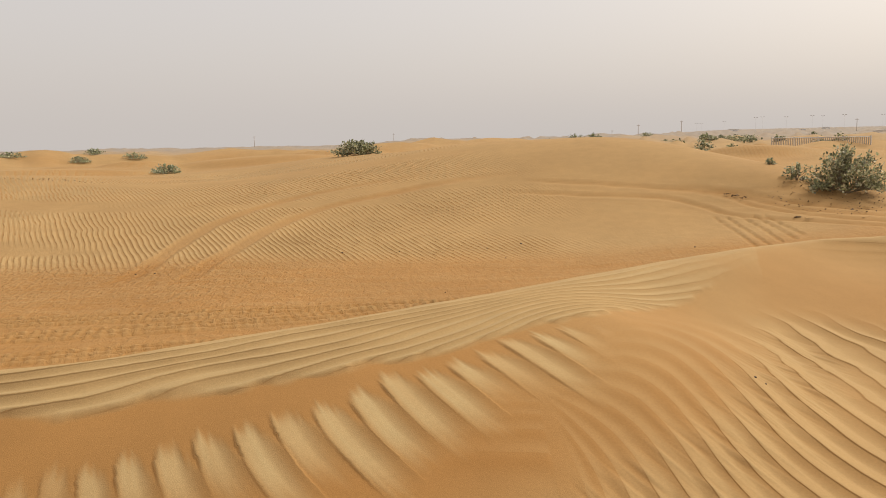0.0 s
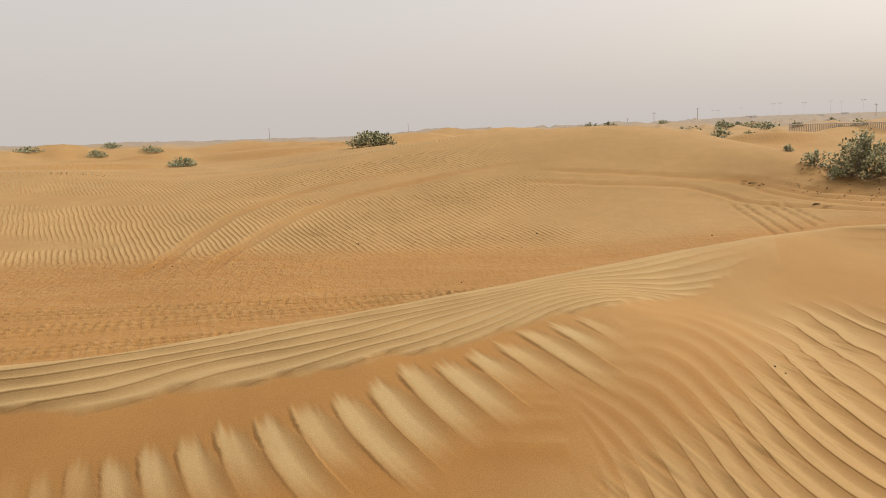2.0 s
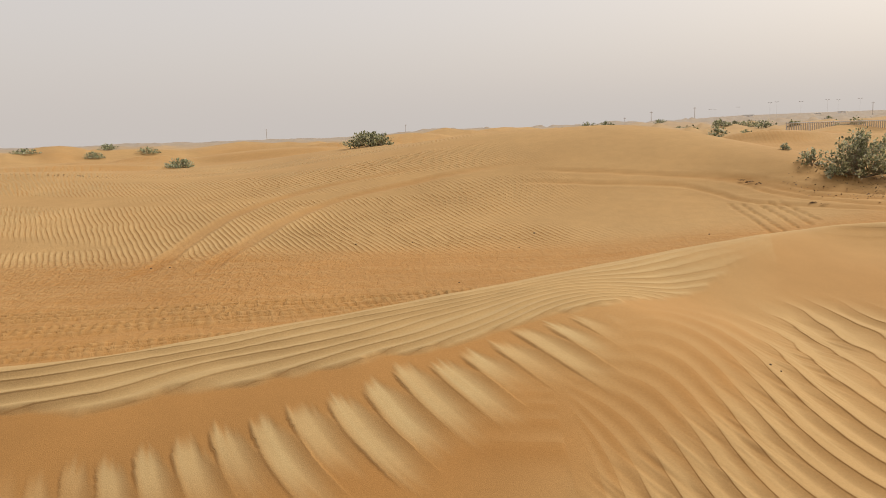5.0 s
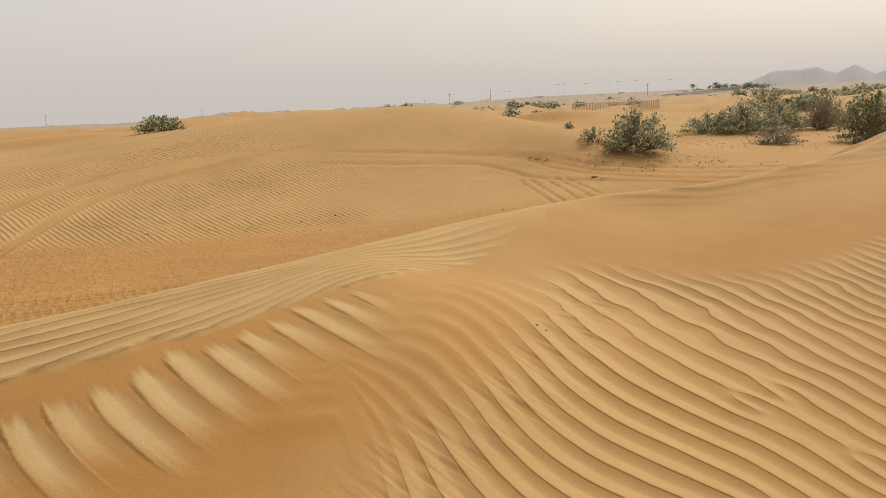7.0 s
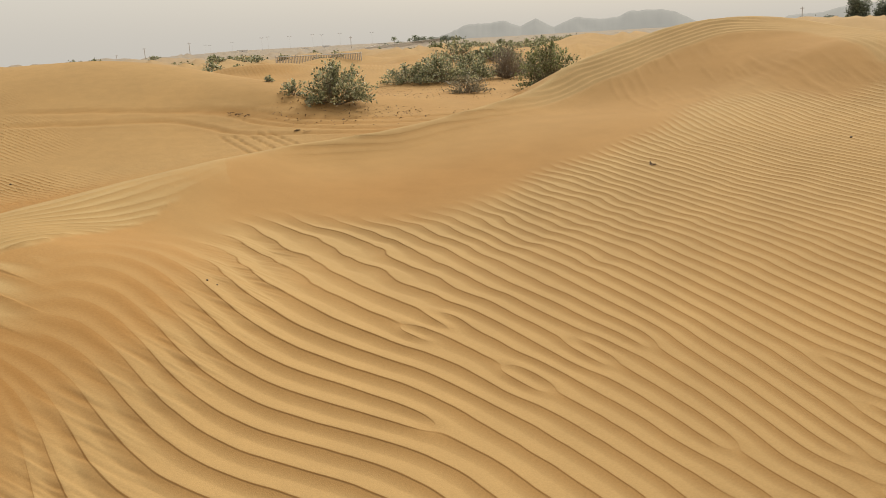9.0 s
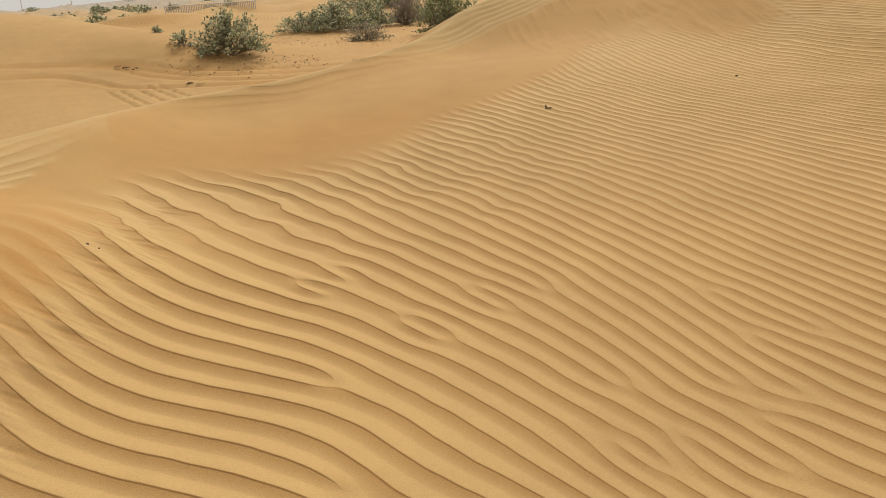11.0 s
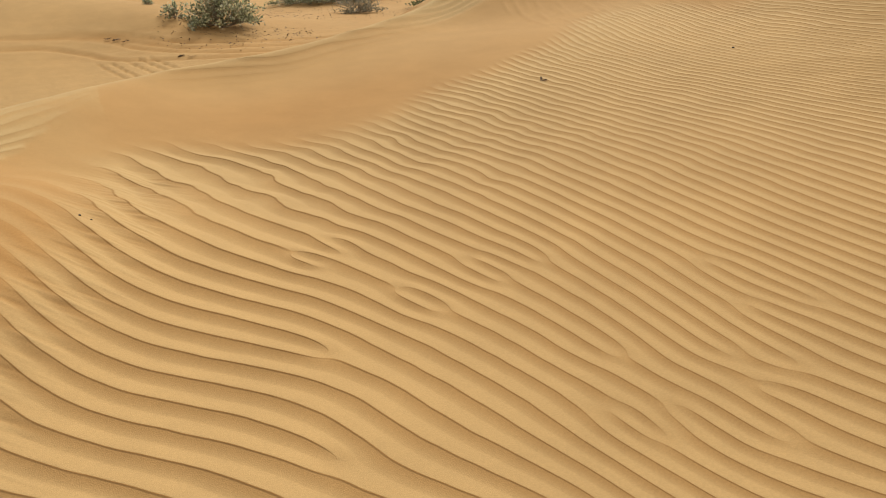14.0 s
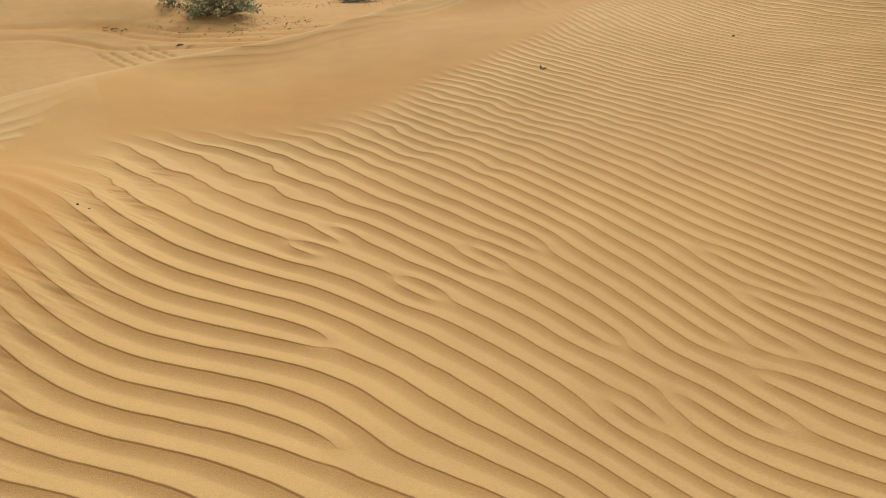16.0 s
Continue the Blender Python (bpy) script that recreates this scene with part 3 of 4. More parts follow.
    lumpy[far] = low_part * (0.55 + 0.45 * hollow) * (0.8 + wf) * (1 - 0.6 * step(-3, 4, xf))
    pf += hollow * 0.25 * streak
    for az, dist, half, tall in [(19.9, 58.0, 1.3, 0.55), (20.8, 52.0, 1.3, 0.45), (20.4, 45.0, 3.8, 0.40), (24.0, 52.0, 1.6, 0.25), (33.8, 44.0, 1.2, 0.3), (30.2, 60.0, 1.6, 0.4), (-20.0, 52.0, 3.0, 0.35), (-9.0, 62.0, 2.5, 0.3),
                                 (-25.4, 74.0, 2.0, 0.7), (-14.5, 78.0, 3.2, 0.5), (-3.6, 60.0, 3.6, 0.75), (-22.0, 64.0, 4.5, 0.35), (-7.5, 54.0, 4.0, 0.30), (-24.0, 45.0, 7.0, 0.30), (-12.5, 49.0, 6.0, 0.28), (17.2, 64.0, 2.2, 0.4), (25.5, 66.0, 1.4, 0.4), (22.6, 74.0, 1.8, 0.4), (28.0, 70.0, 2.0, 0.35)]:
        u = (np.degrees(np.arctan2(xf, yf)) - az) / half
        v = rf - dist - 2.2 * u * u + 1.2 * wf
        body = np.clip(1 - u * u, 0, 1) * step(-0.4, 1.3, v) * np.exp(-np.clip(v, 0, 60) / 7)
        dz += 1.25 * tall * body
        # shade on each dune's steep face and foot, put into the red
        rdf += 0.65 * np.clip(1 - u * u, 0, 1) * step(-6.0, -1.0, v) * (1 - step(0.6, 1.8, v))
    for n, pts in enumerate(TRACKS):
        line = spline(pts)
        box = (xf > line[:, 0].min() - 1) & (xf < line[:, 0].max() + 1) & (yf > line[:, 1].min() - 1) & (yf < line[:, 1].max() + 1)
        k = np.nonzero(box)[0]
        d, _, along = beside(line, xf[k], yf[k])
        w = np.abs(d + 0.15 * sf[k])
        along = along / np.hypot(*np.diff(line[:, :2], axis=0).T).sum()
        fade = (0.95 * (1 - step(0.6, 0.95, along)) if n < 2 else 0.75) * step(0.0, 0.12, along)
        half = 0.16 if n < 2 else 0.06
        rut = (1 - step(half, half + 0.14, w)) * fade
        rim = step(half, half + 0.12, w) * (1 - step(half + 0.12, half + 0.28, w)) * fade
        rip[k] *= 1 - np.minimum(1, rut + 0.6 * rim)
        dz[k] = dz[k] * (1 - 0.95 * np.minimum(1, rut + 0.6 * rim)) - (0.025 if n < 2 else 0.06) * rut + 0.022 * rim
        rdf[k] = rdf[k] + (0.55 * rut) * (1 if n < 2 else 0.7)
        pf[k] = pf[k] * (1 - 0.4 * rut)
    flank = step(2, 5, xf) * (1 - step(12, 16, xf)) * np.exp(-((yf - 24.6 + 0.33 * (xf - 4)) / 1.5) ** 2) * (rf < 40)
    rdf += 0.55 * step(8.5, 11, xf) * (1 - step(26, 32, xf)) * step(18, 21, yf) * (1 - step(31, 37, yf)) * step(-0.25, 0.1, wf + 0.15)
    lines = fractal((yf + 0.33 * xf) / 0.22, xf / 5.0, 71, 2) - 0.5
    dz += 0.045 * flank * lines
    rdf += 0.5 * flank * np.clip(-2.5 * lines, 0, 1)
    for n, pts in enumerate(TREADS):
        line = spline(pts)
        k = np.nonzero((xf > line[:, 0].min() - 1) & (xf < line[:, 0].max() + 1) & (yf > line[:, 1].min() - 1) & (yf < line[:, 1].max() + 1))[0]
        d, _, along = beside(line, xf[k], yf[k])
        long = n < 3
        band = 1 - step(0.02, 0.075, np.abs(d + 0.05 * sf[k])) if not long else 1 - step(0.28, 0.45, np.abs(d + 0.1 * sf[k]))
        lug = np.sin(2 * math.pi * along / (0.20 if not long else 0.17) + 5 * sf[k]) * (0.6 + sf[k])
        groove = np.cos(2 * math.pi * d / 0.27) if long else 0
        dz[k] += band * ((-0.035 - 0.035 * np.clip(2.5 * lug, -1, 1)) if not long else (0.045 * groove + 0.014 * lug))
        pf[k] += band * (0.12 * (lug > 0.2) + (0.10 * groove if long else 0))
        if not long:
            rdf[k] += 0.5 * band * (lug < 0.3)
    z[far] += dz
    pale[far], red[far] = pf, rdf
    phase[far], share[far], keen[far] = p3, 1.4 * rip, 1.1 * rip
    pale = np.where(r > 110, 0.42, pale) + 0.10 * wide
    # amount of painted haze, growing with distance
    far_haze = step(70, 330, r) * (0.8 + 0.4 * wide)
    turns = 2 * math.pi * phase
    return z, np.clip(np.c_[pale, red, far_haze, lumpy], 0, 1), np.c_[np.cos(turns), np.sin(turns), share, keen]


build_ground()


# ---- plants ----
def leaf_material(name, green, dry, dry_share):
    m, nt, bsdf = material(name)
    geo = nt.nodes.new("ShaderNodeNewGeometry")
    ramp = nt.nodes.new("ShaderNodeValToRGB")
    e = ramp.color_ramp.elements
    e[0].position, e[0].color = 0.0, (*[c * 0.40 for c in green], 1)
    e[1].position, e[1].color = 1.0, (*dry, 1)
    for pos, col in ((0.45, [c * 0.8 for c in green]), (1 - dry_share, [c * 1.5 for c in green])):
        e.new(pos).color = (*col, 1)
    nt.links.new(geo.outputs["Random Per Island"], ramp.inputs["Fac"])
    nt.links.new(ramp.outputs["Color"], bsdf.inputs["Base Color"])
    bsdf.inputs["Roughness"].default_value = 0.55
    thin = nt.nodes.new("ShaderNodeBsdfTranslucent")
    nt.links.new(ramp.outputs["Color"], thin.inputs["Color"])
    blend = node(nt, "ShaderNodeMixShader", Fac=0.35)
    nt.links.new(bsdf.outputs[0], blend.inputs[1])
    nt.links.new(thin.outputs[0], blend.inputs[2])
    nt.links.new(blend.outputs[0], nt.nodes["Material Output"].inputs["Surface"])
    return m


def plain(name, colour, rough=0.9, vary=0.15, scale=6.0):
    m, nt, bsdf = material(name)
    co = nt.nodes.new("ShaderNodeTexCoord").outputs["Object"]
    n = node(nt, "ShaderNodeTexNoise", Scale=scale, Detail=4.0)
    nt.links.new(co, n.inputs["Vector"])
    col = mixed(nt, n.outputs["Fac"], (*[c * (1 - vary) for c in colour], 1), (*[min(1, c * (1 + vary)) for c in colour], 1))
    nt.links.new(col, bsdf.inputs["Base Color"])
    bsdf.inputs["Roughness"].default_value = rough
    return m


LEAF = leaf_material("grey_green_leaf", (0.27, 0.28, 0.15), (0.66, 0.61, 0.42), 0.30)
LEAF_PALE = leaf_material("pale_green_leaf", (0.33, 0.36, 0.21), (0.62, 0.60, 0.42), 0.30)
LEAF_DRY = leaf_material("dry_leaf", (0.26, 0.235, 0.15), (0.42, 0.34, 0.21), 0.3)
LEAF_DARK = leaf_material("dark_leaf", (0.19, 0.21, 0.14), (0.27, 0.28, 0.18), 0.1)
LEAF_TWIG = leaf_material("twig_leaf", (0.21, 0.165, 0.135), (0.34, 0.29, 0.22), 0.25)
LEAF_DEEP = leaf_material("deep_green_leaf", (0.20, 0.215, 0.09), (0.50, 0.47, 0.27), 0.22)
BARK = plain("bark", (0.24, 0.185, 0.12), 0.9, 0.35, 20.0)
LITTER = plain("dry_litter", (0.15, 0.10, 0.058), 0.95, 0.5, 30.0)
# concrete and both metals are paled in place of haze over far things
CONCRETE = plain("haze_paled_concrete", (0.78, 0.74, 0.68))
STEEL = plain("haze_paled_steel", (0.70, 0.67, 0.63), 0.6)
FENCE_DARK = plain("grey_lamp_metal", (0.46, 0.44, 0.42), 0.6)
FENCE = plain("weathered_fence", (0.46, 0.39, 0.32))
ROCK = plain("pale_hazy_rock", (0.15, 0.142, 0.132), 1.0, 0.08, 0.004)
# emission on the rock stands in for haze before the far hills
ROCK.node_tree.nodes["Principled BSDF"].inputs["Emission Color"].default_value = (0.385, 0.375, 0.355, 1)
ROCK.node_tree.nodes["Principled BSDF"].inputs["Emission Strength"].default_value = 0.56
SEED = plain("dark_seed_husk", (0.05, 0.03, 0.02), 0.8, 0.4, 60.0)


def mesh_of(name, verts, faces, mat, smooth=True):
    me = bpy.data.meshes.new(name)
    me.from_pydata(verts, [], faces)
    if smooth:
        me.polygons.foreach_set("use_smooth", np.ones(len(me.polygons), bool))
    me.materials.append(mat)
    return me


def part_mesh(name, me, parent, label=""):
    ob = new(name, me)
    ob.parent = parent
    return tagged(ob, label) if label else ob


def part(name, bm, mat, parent, label=""):
    me = bpy.data.meshes.new(name)
    bm.to_mesh(me)
    bm.free()
    me.materials.append(mat)
    return part_mesh(name, me, parent, label)


def tube(points, radii, sides=5):
    """Vertices and faces of a tapered tube along points."""
    verts, faces = [], []
    for n, (p, r) in enumerate(zip(points, radii)):
        ahead = (points[min(n + 1, len(points) - 1)] - points[max(n - 1, 0)]).normalized()
        across = ahead.orthogonal().normalized()
        up = ahead.cross(across)
        for k in range(sides):
            a = 2 * math.pi * k / sides
            verts.append(p + r * (math.cos(a) * across + math.sin(a) * up))
    for n in range(len(points) - 1):
        for k in range(sides):
            a, b = n * sides + k, n * sides + (k + 1) % sides
            faces.append((a, b, b + sides, a + sides))
    faces.append(tuple(range(len(verts) - sides, len(verts))))
    return verts, faces


def add_leaf(verts, faces, at, way, size, wide, rng):
    """One oval leaf, folded a little along its rib."""
    way = way.normalized()
    side = way.cross(Vector((rng.gauss(0, 0.5), rng.gauss(0, 0.5), 1))).normalized()
    up = side.cross(way)
    n = len(verts)
    w = size * wide / 2
    verts += [at, at + way * size * 0.5 - up * size * 0.07, at + way * size,
              at + way * size * 0.32 + side * w, at + way * size * 0.72 + side * w * 0.85, at + way * size * 0.32 - side * w, at + way * size * 0.72 - side * w * 0.85]
    faces += [(n, n + 3, n + 1), (n + 3, n + 4, n + 1), (n + 4, n + 2, n + 1), (n, n + 1, n + 5), (n + 5, n + 1, n + 6), (n + 6, n + 1, n + 2)]


def desert_bush(x, y, width, height, label, seed, leaves=1500, leaf=0.10, mat=None, stems=8, bare=0.18, group="desert bushes"):
    """A many-stemmed bush: bowed stems from one foot, forking into shoots that fill a low uneven dome, with oval leaves along them."""
    rng = random.Random(seed)
    mat = mat or LEAF
    root = tagged(new("desert_bush"), label, "bush", group)
    root.location = (x, y, sand_top(x, y) - 0.03)
    lv, lf, shoots = [], [], []
    lobes = [(rng.uniform(0, 6.28), rng.uniform(0.15, 0.55)) for _ in range(5)]

    def out(az, rise):
        """The end of a shoot on the dome."""
        k = 1 + sum(0.20 * math.cos(az * (n + 1) + a) * w for n, (a, w) in enumerate(lobes)) + rng.gauss(0, 0.11)
        return Vector((math.cos(az) * math.cos(rise) * width / 2 * k, math.sin(az) * math.cos(rise) * width / 2 * k, height * (0.06 + 0.90 * math.sin(rise)) * min(k, 1.04)))

    r0 = 0.009 + 0.009 * height
    for s in range(stems):
        az0 = 2 * math.pi * (s + rng.uniform(-0.4, 0.4)) / stems
        rise0 = radians((4, 30, 55, 12, 42, 75, 20)[s % 7] + rng.uniform(-8, 8))
        v, f = [], []
        heart = out(az0, rise0) * rng.uniform(0.22, 0.34)
        heart.z = max(heart.z, 0.05 * height)
        for b in range(11):
            tip = out(az0 + rng.gauss(0, 0.55), min(1.5, max(0.05, rise0 + rng.gauss(0, 0.34))))
            mid = heart.lerp(tip, 0.55) + Vector((rng.gauss(0, 0.03), rng.gauss(0, 0.03), 0.05)) * height
            pts = [Vector((rng.gauss(0, 0.02), rng.gauss(0, 0.02), 0)), heart * 0.6, heart, heart.lerp(mid, 0.6), mid, tip] if b == 0 else [heart, heart.lerp(mid, 0.6), mid, tip]
            v2, f2 = tube(pts, [r0 * (1 - 0.85 * i / (len(pts) - 1)) * (1 if b == 0 else 0.6) for i in range(len(pts))], 4)
            f += [tuple(i + len(v) for i in face) for face in f2]
            v += v2
            shoots.append((heart, mid, tip))
        part_mesh("stem", mesh_of("stem", v, f, BARK), root)
    per = max(3, leaves // len(shoots))
    for p, m, q in shoots:
        for k in range(int(per * rng.uniform(0.35, 1.65))):
            u = bare + (1 - bare) * rng.random() ** 0.75
            at = (p.lerp(m, u * 2) if u < 0.5 else m.lerp(q, u * 2 - 1))
            away = (q - p).normalized()
            spread = away * 0.5 + Vector((rng.gauss(0, 1), rng.gauss(0, 1), rng.gauss(0.25, 0.8)))
            at = at + spread * 0.022 * height + Vector((rng.gauss(0, 0.011), rng.gauss(0, 0.011), rng.gauss(0, 0.012))) * width
            at.z = max(at.z, 0.05)
            add_leaf(lv, lf, at, spread + Vector((0, 0, 0.5)), leaf * rng.uniform(0.6, 1.25), 0.62, rng)
    part_mesh("foliage", mesh_of("foliage", lv, lf, mat, False), root, "grey-green oval leaves" if mat is LEAF else "")
    return root


BUSH = "grey-green leafy desert bush with woody stems on sand"
LOW = "low spreading grey-green desert bush on the sand"
DRY = "half-dry brownish desert bush with thin twigs on sand"
SMALL = "small grey-green desert shrub on a distant dune"
desert_bush(11.35, 23.5, 2.15, 1.35, "big rounded grey-green bush with many pale leaves and bare lower stems", 1, 4200, 0.085, stems=15)
desert_bush(10.2, 24.0, 0.95, 0.48, "low dark leafy shoot sprawling beside the big bush", 2, 380, 0.085, stems=6)
desert_bush(19.5, 33.3, 2.5, 0.90, LOW, 3, 2200, 0.09, stems=11)
desert_bush(20.5, 32.1, 3.2, 1.22, "dense green leafy desert bush in a clump", 4, 4200, 0.095, stems=14)
desert_bush(22.3, 32.2, 2.4, 1.16, "dense green leafy desert bush in a clump", 5, 3200, 0.095, stems=12)
desert_bush(18.1, 26.4, 1.8, 0.70, "low thin-leaved greyish bush on bare sand", 6, 1500, 0.067, LEAF_DRY, stems=12)
desert_bush(24.3, 32.2, 2.3, 1.70, "half-bare desert bush of brownish purple twigs", 7, 1700, 0.060, LEAF_TWIG, stems=22)
desert_bush(26.6, 34.5, 2.6, 1.25, BUSH, 8, 1500, 0.11, stems=9)
desert_bush(21.85, 26.1, 2.5, 1.75, "tall dark green leafy bush beside the dune", 9, 4800, 0.09, LEAF_DEEP, stems=13)
desert_bush(20.6, 25.4, 0.5, 0.42, "small green seedling on bare sand", 10, 150, 0.10, stems=4)
desert_bush(32.0, 48.0, 3.2, 1.5, BUSH, 11, 1600, 0.12, stems=11)
desert_bush(-3.9, 39.8, 2.4, 0.72, "grey-green bush on the crest of a dune", 12, 1900, 0.11, stems=13)
desert_bush(-14.6, 44.4, 1.5, 0.48, SMALL, 13, 700, 0.11, LEAF_PALE, stems=9)
desert_bush(-29.77, 69.0, 1.7, 0.55, SMALL, 14, 500, 0.13, LEAF_PALE, stems=9)
desert_bush(-32.5, 78.8, 1.7, 0.58, SMALL, 15, 500, 0.14, LEAF_PALE, stems=9)
desert_bush(-34.6, 67.2, 2.4, 0.40, SMALL, 21, 500, 0.13, LEAF_PALE, stems=9)
desert_bush(-26.3, 72.3, 2.1, 0.55, SMALL, 16, 500, 0.13, LEAF_PALE, stems=9)
desert_bush(20.2, 65.0, 2.0, 0.72, SMALL, 17, 900, 0.12, stems=10)
desert_bush(22.3, 64.3, 1.6, 0.90, SMALL, 18, 800, 0.12, stems=10)
desert_bush(41.0, 25.5, 2.4, 0.5, LOW, 20, 260, 0.12, stems=6)
desert_bush(10.3, 26.2, 0.34, 0.26, "small tuft of yellow-green grass on sand", 19, 26, 0.06, LEAF_PALE, stems=5)


def scrub(name, x, y, width, height, label, seed, mat, n=260, leaf=0.3):
    """A far bush or low tree: a short forked trunk and a crown of loose leaf clumps."""
    rng = random.Random(seed)
    root = tagged(new(name), label, "tree" if height > 2.4 else "bush", "far trees and scrub")
    root.location = (x, y, sand_top(x, y) - 0.05)
    v, f = [], []
    tips = []
    for k in range(7):
        a = 2 * math.pi * k / 7 + rng.uniform(-0.3, 0.3)
        rise = 0.12 + 0.74 * (k * 3 % 7) / 6
        tip = Vector((math.cos(a) * width * (0.42 - 0.26 * rise), math.sin(a) * width * (0.42 - 0.26 * rise), height * rise))
        pts = [Vector((0, 0, 0)), Vector((tip.x * 0.15, tip.y * 0.15, height * 0.22)), tip * 0.6 + Vector((0, 0, height * 0.1)), tip]
        v2, f2 = tube(pts, [0.035 * height, 0.028 * height, 0.015 * height, 0.005 * height], 5)
        f += [tuple(i + len(v) for i in face) for face in f2]
        v += v2
        tips.append(tip)
    part_mesh("trunk", mesh_of("trunk", v, f, BARK), root)
    lv, lf = [], []
    for k in range(n):
        tip = rng.choice(tips)
        at = tip + Vector((rng.gauss(0, 0.11) * width, rng.gauss(0, 0.11) * width, rng.gauss(-0.10, 0.17) * height))
        at.z = max(at.z, 0.06 * height)
        add_leaf(lv, lf, at, Vector((rng.gauss(0, 1), rng.gauss(0, 1), rng.gauss(0.2, 0.8))), leaf * rng.uniform(0.6, 1.3), 0.7, rng)
    part_mesh("crown", mesh_of("crown", lv, lf, mat, False), root)
    return root


def at_bearing(az, dist):
    return dist * math.sin(radians(az)), dist * math.cos(radians(az))


SCRUB_SAGE = "far grey-green scrub bush on the plain"
SCRUB_DARK = "far dark tree with a rounded crown on the plain"
for n, (az, dist, w, h) in enumerate([(36.0, 58, 3.2, 1.5), (38.2, 105, 5.5, 1.5), (39.4, 112, 5.0, 1.4), (40.3, 120, 5.0, 1.5), (41.2, 130, 6.0, 1.6), (42.4, 136, 5.0, 1.6), (43.6, 140, 5.0, 1.7), (37.0, 120, 5.0, 1.4), (34.6, 140, 6.0, 1.3), (33.4, 150, 6.0, 1.2)]):
    x, y = at_bearing(az, dist)
    desert_bush(x, y, w, h * 0.6, SCRUB_SAGE, 100 + n, 900, 0.24, LEAF, stems=11, group="far scrub")
for n, (az, dist, w, h) in enumerate([(58.1, 150, 3.7, 3.8), (59.7, 152, 4.4, 3.0), (61.3, 155, 5.0, 3.3), (28.75, 405, 5, 2.0), (29.6, 410, 7, 2.4), (30.9, 405, 8, 2.6), (31.9, 410, 8, 2.2), (32.7, 415, 8, 2.4), (33.5, 420, 7, 1.8), (55.3, 210, 5.0, 2.6), (56.0, 220, 6.0, 2.4), (56.7, 215, 5.0, 2.6), (54.6, 240, 5.0, 2.2)]):
    x, y = at_bearing(az, dist)
    scrub("shade_tree", x, y, w, h, SCRUB_DARK, 130 + n, LEAF_DARK, 3400, 0.30)
for n, (az, dist, w, h) in enumerate([(4.4, 160, 4.5, 1.8), (5.3, 170, 3.5, 1.6), (7.2, 165, 5.0, 2.1), (8.0, 168, 3.0, 1.6), (9.1, 195, 5.0, 2.1), (10.3, 200, 3.5, 2.2), (-10.4, 70, 1.0, 0.3), (-9.6, 70, 1.0, 0.3), (-27.6, 95, 4.0, 1.3),
                                      (17.6, 130, 3.0, 1.3), (19.3, 140, 5.0, 1.6), (22.2, 170, 5.0, 1.7), (24.4, 120, 2.6, 1.3), (15.0, 190, 4.0, 1.5), (13.8, 220, 4.0, 1.6), (26.6, 180, 4.0, 1.3)]):
    x, y = at_bearing(az, dist)
    desert_bush(x, y, w, h * 0.7, "far dusty green scrub bush on low dunes", 160 + n, 600, 0.26, LEAF_DEEP if n < 6 else LEAF, stems=9, group="far scrub")


rng = random.Random(77)
for n in range(46):
    az, dist = rng.uniform(15.5, 49), rng.uniform(110, 300)
    x, y = at_bearing(az, dist)
    size = rng.uniform(1.2, 2.8)
    scrub("scrub_bush", x, y, size, size * rng.uniform(0.35, 0.5), "far low dusty green scrub bush on the plain", 400 + n, LEAF if n % 3 else LEAF_DEEP, 150, 0.34)


def palm(x, y, height, seed):
    rng = random.Random(seed)
    root = tagged(new("palm_tree"), "far dark date palm with drooping fronds", "palm", "far palms")
    root.location = (x, y, float(ground_height(x, y)) - 0.1)
    v, f = tube([Vector((0, 0, 0)), Vector((0.1, 0, height * 0.4)), Vector((0.15, 0.05, height * 0.75))], [0.26, 0.2, 0.2], 7)
    part_mesh("trunk", mesh_of("trunk", v, f, BARK), root)
    top = Vector((0.15, 0.05, height * 0.75))
    for k in range(16):
        a, lift = 2 * math.pi * k / 16 + rng.uniform(-0.2, 0.2), rng.uniform(-0.2, 1.2)
        fv, ff = [], []
        reach = height * 0.36
        spine = [top + Vector((math.cos(a) * reach * u * math.cos(lift * 0.6), math.sin(a) * reach * u * math.cos(lift * 0.6), reach * (u * math.sin(lift) - 0.75 * u * u))) for u in (0, 0.25, 0.5, 0.75, 1.0)]
        for p, q in zip(spine, spine[1:]):
            side = (q - p).cross(Vector((0, 0, 1))).normalized() * reach * 0.16
            for sgn in (1, -1):
                n = len(fv)
                fv += [p, q, q + side * sgn - Vector((0, 0, reach * 0.06)), p + side * sgn - Vector((0, 0, reach * 0.06))]
                ff.append((n, n + 1, n + 2, n + 3))
        part_mesh("frond", mesh_of("frond", fv, ff, LEAF_DARK, False), root)
    return root


for n, (az, dist, h) in enumerate([(29.15, 420, 6.2), (30.2, 430, 5.6), (30.55, 415, 7.4), (31.15, 440, 6.0), (31.6, 425, 6.6), (32.3, 450, 5.2)]):
    palm(*at_bearing(az, dist), h * 0.8, 200 + n)


# ---- the far edge: lamp posts, poles, fence, huts, hills ----
def box(bm, x0, y0, z0, x1, y1, z1):
    geo = bmesh.ops.create_cube(bm, size=1, matrix=Matrix.Translation(((x0 + x1) / 2, (y0 + y1) / 2, (z0 + z1) / 2)) @ Matrix.Diagonal((x1 - x0, y1 - y0, z1 - z0, 1)))
    return geo["verts"]


